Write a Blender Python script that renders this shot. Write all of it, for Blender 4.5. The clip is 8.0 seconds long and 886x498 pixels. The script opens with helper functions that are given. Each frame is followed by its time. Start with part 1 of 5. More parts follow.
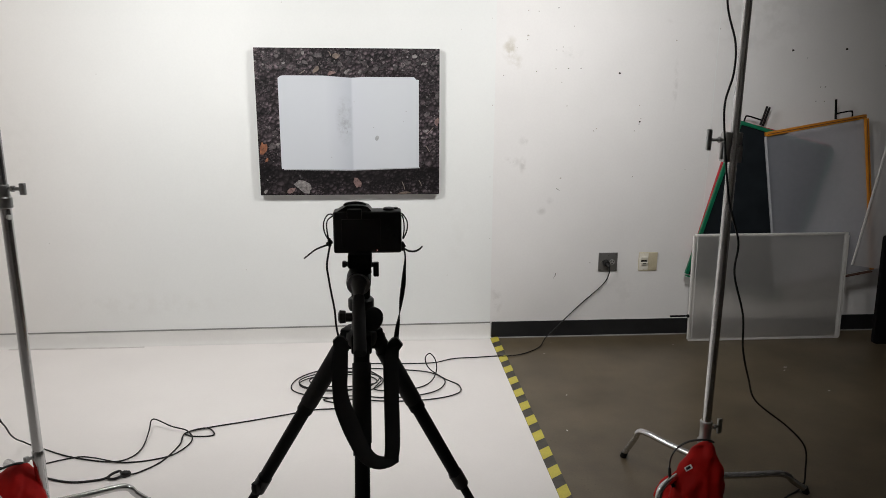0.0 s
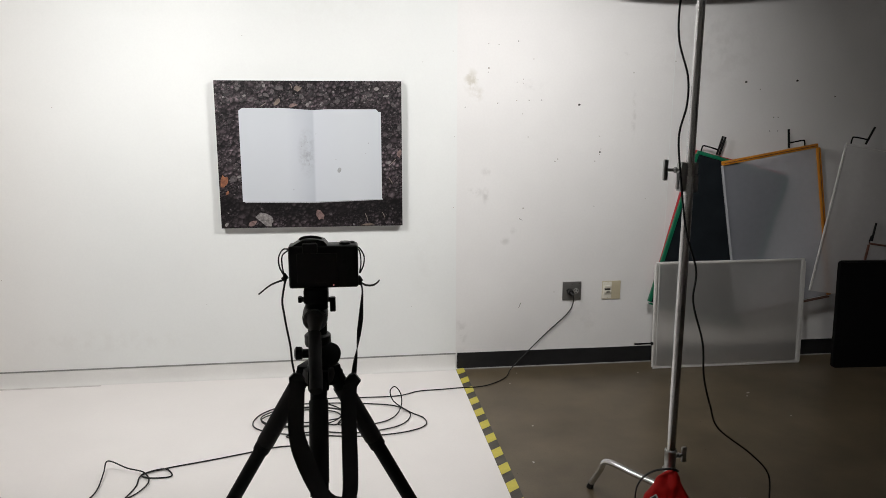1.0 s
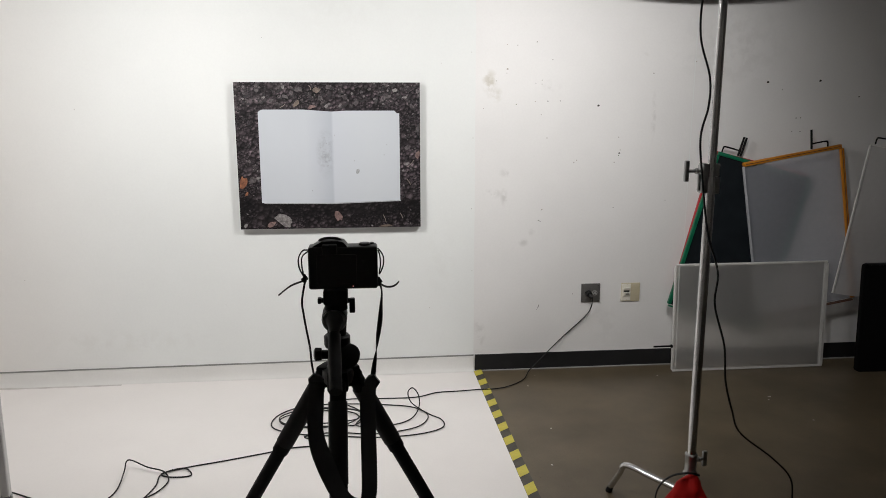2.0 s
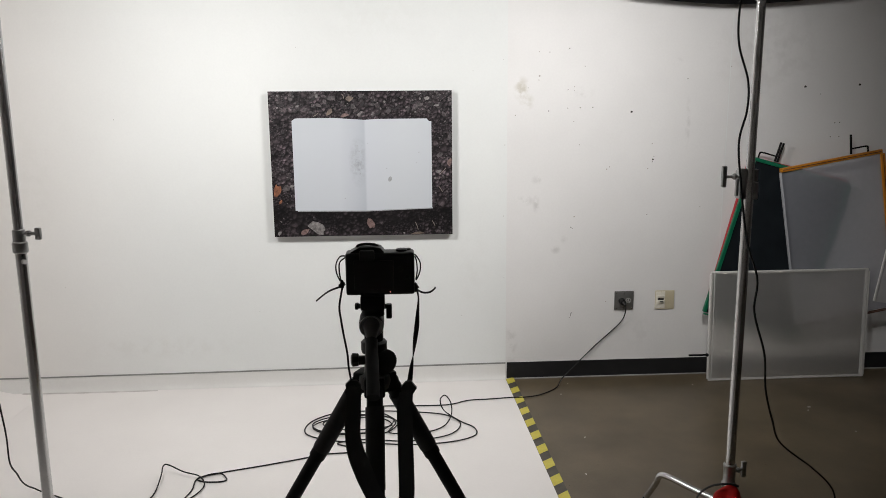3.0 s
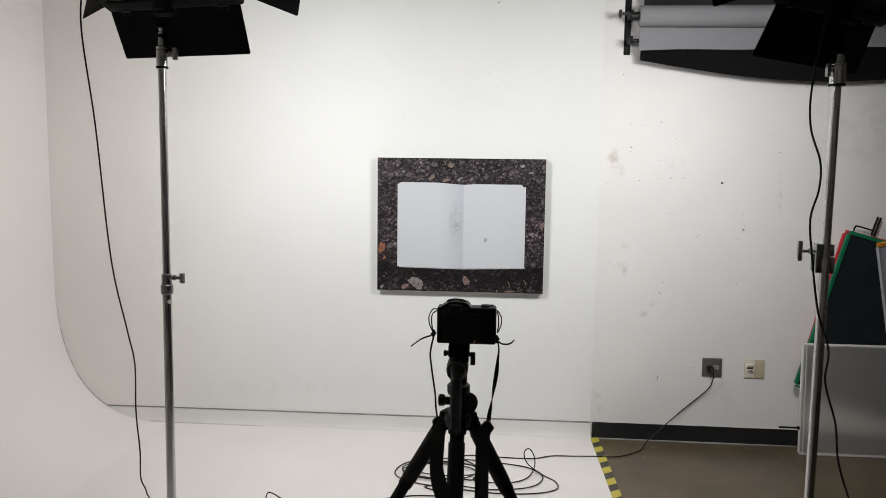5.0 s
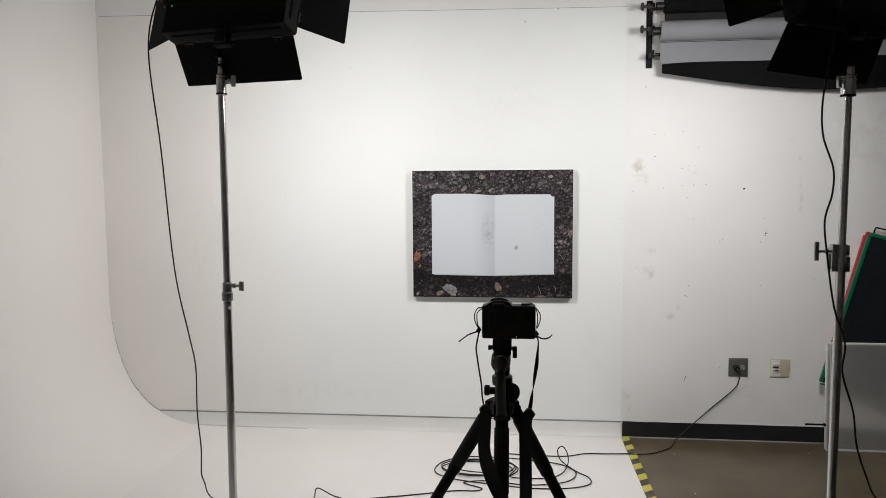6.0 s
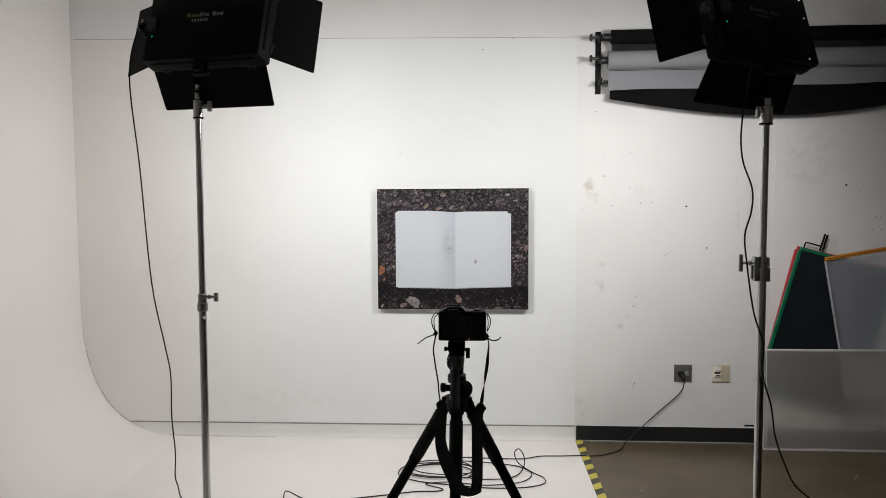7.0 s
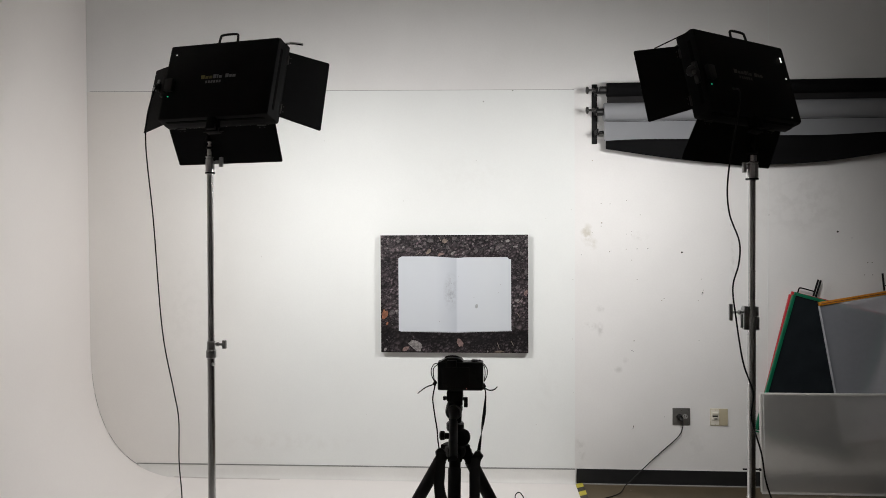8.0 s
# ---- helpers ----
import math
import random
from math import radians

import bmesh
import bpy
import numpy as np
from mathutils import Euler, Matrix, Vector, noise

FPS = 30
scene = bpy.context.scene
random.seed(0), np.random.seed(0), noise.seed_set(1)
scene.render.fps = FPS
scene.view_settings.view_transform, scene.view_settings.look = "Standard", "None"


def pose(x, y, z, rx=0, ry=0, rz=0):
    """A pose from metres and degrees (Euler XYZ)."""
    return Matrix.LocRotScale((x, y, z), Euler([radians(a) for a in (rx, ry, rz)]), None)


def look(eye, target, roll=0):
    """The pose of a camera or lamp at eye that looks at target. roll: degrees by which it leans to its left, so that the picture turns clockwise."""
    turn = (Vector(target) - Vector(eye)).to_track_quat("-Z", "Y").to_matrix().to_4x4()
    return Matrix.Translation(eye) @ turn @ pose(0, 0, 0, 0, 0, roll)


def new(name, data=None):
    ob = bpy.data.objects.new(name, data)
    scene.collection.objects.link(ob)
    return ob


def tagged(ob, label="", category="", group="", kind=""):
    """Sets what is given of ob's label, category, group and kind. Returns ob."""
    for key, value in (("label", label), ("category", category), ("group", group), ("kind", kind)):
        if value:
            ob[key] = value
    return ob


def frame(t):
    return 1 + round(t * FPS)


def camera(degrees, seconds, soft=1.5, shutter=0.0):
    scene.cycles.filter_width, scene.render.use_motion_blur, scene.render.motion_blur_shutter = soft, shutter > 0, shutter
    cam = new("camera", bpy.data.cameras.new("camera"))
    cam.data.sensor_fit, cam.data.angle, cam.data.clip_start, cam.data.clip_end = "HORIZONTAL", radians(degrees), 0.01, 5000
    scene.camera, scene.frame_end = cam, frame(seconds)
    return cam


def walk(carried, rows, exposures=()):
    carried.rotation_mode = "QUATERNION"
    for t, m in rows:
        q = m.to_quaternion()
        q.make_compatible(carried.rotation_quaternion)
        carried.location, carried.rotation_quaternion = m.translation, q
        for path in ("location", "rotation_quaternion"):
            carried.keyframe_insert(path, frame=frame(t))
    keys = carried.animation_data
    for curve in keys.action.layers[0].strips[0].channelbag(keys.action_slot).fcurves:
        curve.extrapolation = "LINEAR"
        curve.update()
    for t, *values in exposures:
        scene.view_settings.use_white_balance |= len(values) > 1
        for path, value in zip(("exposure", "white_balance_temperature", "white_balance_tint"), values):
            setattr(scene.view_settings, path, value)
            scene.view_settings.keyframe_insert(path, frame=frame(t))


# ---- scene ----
cam = camera(62.7, 8.0, soft=0.8)
PATH = [
    (0, (0.208, 0.501, 1.567), (0.356, 2.439, 1.096), 0.3),
    (0.5, (0.243, 0.508, 1.567), (0.48, 2.44, 1.106), 0.5),
    (1, (0.234, 0.513, 1.572), (0.47, 2.46, 1.181), 0.1),
    (1.5, (0.234, 0.519, 1.572), (0.443, 2.47, 1.186), 0.1),
    (1.7, (0.233, 0.519, 1.572), (0.436, 2.471, 1.183), 0.1),
    (3, (0.211, 0.52, 1.566), (0.322, 2.483, 1.201), -0.5),
    (3.5, (0.205, 0.505, 1.567), (0.274, 2.475, 1.226), -0.1),
    (4, (0.19, 0.461, 1.574), (0.193, 2.439, 1.281), 0.3),
    (4.5, (0.227, 0.354, 1.608), (0.124, 2.338, 1.371), 0.1),
    (4.7, (0.247, 0.31, 1.608), (0.114, 2.293, 1.385), 0.4),
    (5.8, (0.231, 0.114, 1.62), (0.019, 2.094, 1.433), 0.0),
    (6, (0.208, 0.045, 1.615), (-0.018, 2.024, 1.435), -0.4),
    (6.5, (0.21, -0.083, 1.584), (0.045, 1.903, 1.417), -0.3),
    (7, (0.254, -0.2, 1.621), (0.121, 1.791, 1.486), -0.3),
    (7.5, (0.304, -0.278, 1.664), (0.162, 1.714, 1.565), -0.3),
    (8, (0.281, -0.32, 1.688), (0.136, 1.674, 1.652), -0.3),
]
walk(cam, [(t, look(eye, target, roll)) for t, eye, target, roll in PATH], [(0, 0.0), (0.5, 0.11), (1.5, 0.03), (3, 0.0), (8, 0.0)])

# ---- light: two fluorescent panels on stands, the only lamps of the room ----
HEAD_L = pose(-0.932, 2.80, 2.382, -17.5, 0, -12)
HEAD_R = pose(1.347, 2.842, 2.354, -18, 2.2, 31.5)
LAMP_POWER, TUBE_STRENGTH = {"left": 33.6, "right": 31.5}, 8.0
world = bpy.data.worlds.new("world")
scene.world = world
world.use_nodes = True
world.node_tree.nodes["Background"].inputs["Color"].default_value = (0.02, 0.02, 0.022, 1)
world.node_tree.nodes["Background"].inputs["Strength"].default_value = 0.1
for side, head in (("left", HEAD_L), ("right", HEAD_R)):
    lamp_data = bpy.data.lights.new("panel_glow", "AREA")
    lamp_data.shape, lamp_data.size, lamp_data.size_y = "RECTANGLE", 0.50, 0.33
    lamp_data.energy, lamp_data.color = LAMP_POWER[side], (1.0, 0.982, 0.963)
    new("panel_glow", lamp_data).matrix_world = head @ pose(0, 0.092, 0, 84, 0, 0)
scene.view_settings.exposure = 0.0


# ---- materials ----
def shader(name):
    m = bpy.data.materials.new(name)
    m.use_nodes = True
    return m, m.node_tree.nodes, m.node_tree.links, m.node_tree.nodes["Principled BSDF"]


def ramp(nodes, links, source, stops):
    r = nodes.new("ShaderNodeValToRGB")
    while len(r.color_ramp.elements) < len(stops):
        r.color_ramp.elements.new(0.5)
    for e, (at, c) in zip(r.color_ramp.elements, stops):
        e.position, e.color = at, (*c, 1) if len(c) == 3 else c
    links.new(source, r.inputs["Fac"])
    return r.outputs["Color"]


def noise_of(nodes, links, scale, detail=4.0, rough=0.55, stretch=(1, 1, 1)):
    co = nodes.new("ShaderNodeTexCoord")
    mp = nodes.new("ShaderNodeMapping")
    mp.inputs["Scale"].default_value = stretch
    n = nodes.new("ShaderNodeTexNoise")
    n.inputs["Scale"].default_value, n.inputs["Detail"].default_value, n.inputs["Roughness"].default_value = scale, detail, rough
    links.new(co.outputs["Object"], mp.inputs["Vector"])
    links.new(mp.outputs["Vector"], n.inputs["Vector"])
    return n.outputs["Fac"]


def mixed(nodes, links, a, b, fac, mode="MIX"):
    m = nodes.new("ShaderNodeMix")
    m.data_type, m.blend_type = "RGBA", mode
    for value, slot in ((fac, m.inputs["Factor"]), (a, m.inputs["A"]), (b, m.inputs["B"])):
        if isinstance(value, bpy.types.NodeSocket):
            links.new(value, slot)
        elif isinstance(value, (int, float)):
            slot.default_value = value
        else:
            slot.default_value = (*value, 1)
    return m.outputs["Result"]


def surface(name, dark, light, scale=4.0, fine=60.0, rough=0.6, metal=0.0, bump=0.1, depth=0.002, spread=0.12, stretch=(1, 1, 1), gloss=0.5):
    """A plain surface with large soft variation, fine grain and relief."""
    m, nodes, links, p = shader(name)
    big = noise_of(nodes, links, scale, stretch=stretch)
    small = noise_of(nodes, links, fine, 6.0, 0.65, stretch)
    base = ramp(nodes, links, big, ((0.3, dark), (0.7, light)))
    grain = ramp(nodes, links, small, ((0.25, (1 - spread,) * 3), (0.75, (1.0,) * 3)))
    links.new(mixed(nodes, links, base, grain, 1.0, "MULTIPLY"), p.inputs["Base Color"])
    r = ramp(nodes, links, small, ((0.2, (max(rough - 0.1, 0.02),) * 3), (0.8, (min(rough + 0.1, 1),) * 3)))
    links.new(r, p.inputs["Roughness"])
    p.inputs["Metallic"].default_value, p.inputs["Specular IOR Level"].default_value = metal, gloss
    if bump:
        b = nodes.new("ShaderNodeBump")
        b.inputs["Strength"].default_value, b.inputs["Distance"].default_value = bump, depth
        links.new(small, b.inputs["Height"])
        links.new(b.outputs["Normal"], p.inputs["Normal"])
    return m


def stained(m, spots, colour):
    """Adds soft-edged stains at places (x, z, radius across, radius up, strength) of a wall to its base colour."""
    nodes, links = m.node_tree.nodes, m.node_tree.links
    p = nodes["Principled BSDF"]
    source = p.inputs["Base Color"].links[0].from_socket
    co = nodes.new("ShaderNodeTexCoord")
    n = noise_of(nodes, links, 14.0, 6.0, 0.6)
    for x, z, rx, rz, strength in spots:
        mp = nodes.new("ShaderNodeMapping")
        mp.vector_type = "POINT"
        mp.inputs["Location"].default_value = (-x / rx, 0, -z / rz)
        mp.inputs["Scale"].default_value = (1 / rx, 0, 1 / rz)
        links.new(co.outputs["Object"], mp.inputs["Vector"])
        ln = nodes.new("ShaderNodeVectorMath")
        ln.operation = "LENGTH"
        links.new(mp.outputs["Vector"], ln.inputs[0])
        near = nodes.new("ShaderNodeMapRange")
        near.inputs["From Min"].default_value, near.inputs["From Max"].default_value = 1.0, 0.3
        near.inputs["To Min"].default_value, near.inputs["To Max"].default_value = 0.0, strength
        links.new(ln.outputs["Value"], near.inputs["Value"])
        patch = ramp(nodes, links, n, ((0.45, (0, 0, 0)), (0.6, (1, 1, 1))))
        fac = nodes.new("ShaderNodeMath")
        fac.operation = "MULTIPLY"
        links.new(near.outputs["Result"], fac.inputs[0])
        links.new(patch, fac.inputs[1])
        source = mixed(nodes, links, source, colour, fac.outputs["Value"])
    links.new(source, p.inputs["Base Color"])
    return m


def warm_cast(m, x0, x1, tint):
    """Paints the camera's warm colour shading into a wall's paint: full tint up to x0, none from x1 on."""
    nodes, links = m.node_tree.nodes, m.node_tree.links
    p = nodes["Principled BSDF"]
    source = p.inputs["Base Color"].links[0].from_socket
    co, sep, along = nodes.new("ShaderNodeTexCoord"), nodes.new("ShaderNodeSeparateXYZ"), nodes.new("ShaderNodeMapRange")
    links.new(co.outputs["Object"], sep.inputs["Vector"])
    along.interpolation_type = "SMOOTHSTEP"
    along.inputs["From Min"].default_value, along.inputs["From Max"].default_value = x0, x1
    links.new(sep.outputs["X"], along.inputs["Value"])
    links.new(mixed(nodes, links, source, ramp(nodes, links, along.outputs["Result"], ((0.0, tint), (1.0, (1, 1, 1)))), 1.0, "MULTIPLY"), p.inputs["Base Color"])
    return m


# the panel's left end carries a warm camera cast painted into its colour
WHITE_WALL = stained(warm_cast(surface("white_wall_paint", (0.738, 0.752, 0.742), (0.778, 0.792, 0.782), 1.2, 90, 0.65, bump=0.12, depth=0.001, spread=0.03, gloss=0.15), -2.45, -0.9, (1.02, 0.965, 0.94)),
                     [(-1.9, 1.2, 0.25, 0.5, 0.15), (0.1, 2.1, 0.4, 0.2, 0.1), (0.62, 0.7, 0.1, 0.3, 0.12), (-1.2, 0.25, 0.6, 0.08, 0.2)], (0.62, 0.61, 0.58))
GREY_WALL = stained(stained(surface("scuffed_wall_paint", (0.722, 0.713, 0.705), (0.778, 0.769, 0.761), 1.6, 80, 0.55, bump=0.2, depth=0.001, spread=0.04, gloss=0.2),
                            [(0.893, 1.70, 0.055, 0.075, 0.75), (0.925, 1.63, 0.05, 0.05, 0.5)], (0.50, 0.47, 0.40)),
                    [(0.915, 1.07, 0.06, 0.035, 0.55), (0.985, 1.05, 0.025, 0.06, 0.5), (0.995, 1.19, 0.05, 0.03, 0.45), (1.104, 0.782, 0.035, 0.03, 0.45), (1.153, 0.84, 0.025, 0.03, 0.4), (1.25, 1.68, 0.06, 0.04, 0.35),
                     (1.80, 1.406, 0.04, 0.025, 0.5), (1.852, 1.51, 0.02, 0.16, 0.45), (1.78, 1.84, 0.04, 0.03, 0.4), (0.84, 0.21, 0.05, 0.13, 0.5), (1.62, 0.27, 0.12, 0.14, 0.12), (2.3, 1.9, 0.4, 0.3, 0.2)], (0.46, 0.45, 0.43))
WARM_WALL = surface("cove_paint", (0.845, 0.808, 0.788), (0.88, 0.846, 0.826), 0.9, 70, 0.6, bump=0.1, depth=0.001, spread=0.03)
ROOM_WALL = surface("bounce_wall_paint", (0.79, 0.775, 0.76), (0.84, 0.825, 0.81), 1.0, 60, 0.7, bump=0.1)
DARK_ROOM = surface("dark_room_paint", (0.34, 0.33, 0.32), (0.40, 0.39, 0.38), 1.0, 60, 0.7, bump=0.1)
CEILING = surface("ceiling_paint", (0.80, 0.795, 0.78), (0.85, 0.845, 0.83), 1.0, 60, 0.8, bump=0.1)
WHITE_FLOOR = stained(surface("white_floor_paint", (0.81, 0.777, 0.757), (0.862, 0.829, 0.809), 1.4, 120, 0.5, bump=0.08, depth=0.001, spread=0.04), [], (0.5, 0.48, 0.46))
CONCRETE = surface("sealed_concrete", (0.092, 0.071, 0.044), (0.172, 0.135, 0.086), 2.6, 110, 0.34, bump=0.15, depth=0.001, spread=0.35, gloss=0.5)
VINYL = surface("black_vinyl", (0.012, 0.0122, 0.0132), (0.021, 0.0214, 0.023), 5, 80, 0.5, bump=0.1, gloss=0.3)
COVE_TRIM = surface("painted_cove_strip", (0.68, 0.67, 0.65), (0.75, 0.74, 0.72), 2.5, 90, 0.55, bump=0.15, spread=0.05)
FOOT_LINE = surface("dark_foot_line", (0.20, 0.195, 0.19), (0.33, 0.325, 0.315), 6, 60, 0.8, bump=0)
SEAM = surface("seam_shadow_gap", (0.29, 0.285, 0.275), (0.42, 0.415, 0.405), 8, 60, 0.8, bump=0)
SMEAR = surface("faint_floor_dirt", (0.52, 0.49, 0.47), (0.72, 0.69, 0.67), 9, 60, 0.8, bump=0)
HOLE = surface("nail_hole_dark", (0.03, 0.028, 0.025), (0.06, 0.055, 0.05), 40, 200, 0.9, bump=0)
VENT = surface("vent_black", (0.002, 0.002, 0.002), (0.004, 0.004, 0.004), 40, 200, 0.9, bump=0, gloss=0.1)
CHIP = surface("chipped_plaster", (0.36, 0.34, 0.31), (0.48, 0.46, 0.42), 40, 200, 0.9, bump=0.2)
TAPE_BLACK = surface("worn_black_tape", (0.05, 0.045, 0.036), (0.095, 0.085, 0.068), 14, 150, 0.5, bump=0.1)
TAPE_YELLOW = surface("worn_yellow_tape", (0.56, 0.48, 0.06), (0.70, 0.61, 0.095), 11, 120, 0.45, bump=0.1, spread=0.2)
CHROME = surface("brushed_chrome", (0.54, 0.54, 0.54), (0.64, 0.64, 0.64), 9, 220, 0.2, 1.0, bump=0.04, spread=0.1)
STEEL = surface("dull_steel", (0.36, 0.36, 0.355), (0.46, 0.46, 0.455), 12, 160, 0.38, 1.0, bump=0.08, spread=0.15)
DARK_STEEL = surface("dark_steel", (0.028, 0.027, 0.026), (0.05, 0.048, 0.046), 12, 160, 0.45, 0.3, bump=0.08)
BLACK_METAL = surface("black_powder_coat", (0.005, 0.005, 0.0053), (0.009, 0.009, 0.0094), 6, 200, 0.6, bump=0.15, depth=0.0006, gloss=0.12)
BLACK_PLASTIC = surface("black_plastic", (0.006, 0.006, 0.006), (0.011, 0.011, 0.011), 10, 160, 0.45, bump=0.1, depth=0.0005, gloss=0.35)
GREY_PLASTIC = surface("grey_rubber", (0.009, 0.009, 0.0095), (0.016, 0.016, 0.0165), 10, 160, 0.65, bump=0.1, gloss=0.25)
RUBBER = surface("cable_rubber", (0.007, 0.007, 0.007), (0.013, 0.013, 0.013), 8, 120, 0.55, bump=0.1, gloss=0.3)
WEBBING = surface("woven_strap", (0.010, 0.010, 0.010), (0.017, 0.017, 0.017), 20, 380, 0.75, bump=0.5, depth=0.001)
RED_CLOTH = surface("red_nylon", (0.38, 0.004, 0.003), (0.56, 0.010, 0.007), 9, 320, 0.6, bump=0.5, depth=0.0012, spread=0.35, gloss=0.12)
BEIGE = surface("beige_plate", (0.52, 0.46, 0.32), (0.58, 0.52, 0.37), 12, 160, 0.4, bump=0.05)
IVORY = surface("ivory_button", (0.72, 0.69, 0.60), (0.78, 0.75, 0.66), 12, 160, 0.35, bump=0)
GREEN = surface("green_enamel", (0.0, 0.115, 0.055), (0.005, 0.165, 0.08), 9, 100, 0.4, bump=0.1)
RED = surface("red_enamel", (0.40, 0.012, 0.022), (0.52, 0.02, 0.03), 9, 100, 0.4, bump=0.1)
ORANGE = surface("orange_enamel", (0.50, 0.185, 0.014), (0.62, 0.245, 0.022), 9, 100, 0.4, bump=0.1)
MAROON = surface("maroon_enamel", (0.10, 0.042, 0.028), (0.14, 0.06, 0.04), 9, 100, 0.5, bump=0.1)
GREY_BAR = surface("grey_tape_edge", (0.36, 0.37, 0.40), (0.44, 0.45, 0.48), 9, 100, 0.6, bump=0.1)
PLATE_STEEL = surface("grey_cover_plate", (0.17, 0.168, 0.16), (0.23, 0.225, 0.215), 12, 160, 0.42, 0.6, bump=0.05)
GREY_FACE = surface("grey_receptacle", (0.30, 0.295, 0.285), (0.40, 0.395, 0.38), 12, 160, 0.4, bump=0.05)
WHITE_ENAMEL = surface("white_enamel", (0.66, 0.65, 0.63), (0.76, 0.75, 0.73), 8, 100, 0.4, bump=0.1, spread=0.15)
FLAG_CLOTH = surface("black_flag_cloth", (0.007, 0.010, 0.013), (0.013, 0.017, 0.021), 6, 260, 0.9, bump=0.3, gloss=0.15)
ROLL_BLACK = surface("black_seamless_paper", (0.0045, 0.0045, 0.005), (0.008, 0.008, 0.0085), 2, 90, 0.9, bump=0.1, gloss=0.08)
ROLL_DARK = surface("charcoal_seamless_paper", (0.020, 0.0195, 0.020), (0.030, 0.029, 0.030), 2, 90, 0.9, bump=0.1, gloss=0.1)
ROLL_GREY = surface("grey_seamless_paper", (0.195, 0.20, 0.215), (0.23, 0.235, 0.25), 1.5, 90, 0.8, bump=0.1, spread=0.05)
GOLD_PRINT = surface("gold_print", (0.115, 0.101, 0.0216), (0.158, 0.137, 0.036), 30, 200, 0.5, bump=0)
GREY_PRINT = surface("grey_print", (0.13, 0.13, 0.13), (0.18, 0.18, 0.18), 30, 200, 0.5, bump=0)
DIM_PRINT = surface("dim_bar_print", (0.045, 0.042, 0.035), (0.07, 0.066, 0.058), 30, 200, 0.5, bump=0)
PAPER_BIT = surface("paper_scrap", (0.6, 0.58, 0.55), (0.7, 0.68, 0.65), 20, 100, 0.7, bump=0)
REFLECTOR = surface("white_reflector", (0.8, 0.8, 0.8), (0.85, 0.85, 0.85), 5, 60, 0.3, bump=0)


def glowing(name, colour, strength):
    m, nodes, links, p = shader(name)
    p.inputs["Base Color"].default_value = (*colour, 1)
    p.inputs["Emission Color"].default_value = (*colour, 1)
    p.inputs["Emission Strength"].default_value = strength
    return m


TUBE_GLOW = glowing("lit_tube", (1.0, 0.985, 0.955), TUBE_STRENGTH)
SLOT_GLOW = glowing("tube_light_in_slot", (1.0, 0.985, 0.955), 1.3)
LED_GREEN = glowing("green_led", (0.05, 0.8, 0.45), 0.6)
LED_WHITE = glowing("small_status_led", (1.0, 0.35, 0.35), 0.6)


def diffusion(name, colour, clear):
    """Thin frosted sheet: partly clear, partly scattering light through."""
    m, nodes, links, p = shader(name)
    out = nodes["Material Output"]
    n = noise_of(nodes, links, 30.0, 3.0)
    c = ramp(nodes, links, n, ((0.3, tuple(v * 0.95 for v in colour)), (0.7, colour)))
    tl, tr, df = nodes.new("ShaderNodeBsdfTranslucent"), nodes.new("ShaderNodeBsdfTransparent"), nodes.new("ShaderNodeBsdfDiffuse")
    links.new(c, tl.inputs["Color"])
    links.new(c, df.inputs["Color"])
    one, two = nodes.new("ShaderNodeMixShader"), nodes.new("ShaderNodeMixShader")
    one.inputs["Fac"].default_value = 0.45
    links.new(df.outputs["BSDF"], one.inputs[1])
    links.new(tl.outputs["BSDF"], one.inputs[2])
    two.inputs["Fac"].default_value = clear
    links.new(one.outputs["Shader"], two.inputs[1])
    links.new(tr.outputs["BSDF"], two.inputs[2])
    links.new(two.outputs["Shader"], out.inputs["Surface"])
    return m


def frosted(name, colour, scatter):
    """Frosted plastic sheet: blurs what lies behind it and scatters part of the light."""
    m, nodes, links, p = shader(name)
    df, tl, rf = nodes.new("ShaderNodeBsdfDiffuse"), nodes.new("ShaderNodeBsdfTranslucent"), nodes.new("ShaderNodeBsdfRefraction")
    c = ramp(nodes, links, noise_of(nodes, links, 22.0, 4.0), ((0.3, tuple(v * 0.93 for v in colour)), (0.7, colour)))
    for n in (df, tl):
        links.new(c, n.inputs["Color"])
    rf.inputs["Color"].default_value, rf.inputs["Roughness"].default_value, rf.inputs["IOR"].default_value = (0.90, 0.885, 0.865, 1), 0.7, 1.32
    one, two = nodes.new("ShaderNodeMixShader"), nodes.new("ShaderNodeMixShader")
    one.inputs["Fac"].default_value, two.inputs["Fac"].default_value = 0.5, scatter
    links.new(df.outputs["BSDF"], one.inputs[1])
    links.new(tl.outputs["BSDF"], one.inputs[2])
    links.new(rf.outputs["BSDF"], two.inputs[1])
    links.new(one.outputs["Shader"], two.inputs[2])
    links.new(two.outputs["Shader"], nodes["Material Output"].inputs["Surface"])
    return m


FROST = frosted("frosted_diffusion", (0.52, 0.51, 0.495), 0.40)
SILK = diffusion("white_silk", (0.70, 0.72, 0.79), 0.66)
NET = diffusion("thin_scrim", (0.84, 0.83, 0.83), 0.56)


# ---- mesh helpers ----
def bm_new():
    return bmesh.new()


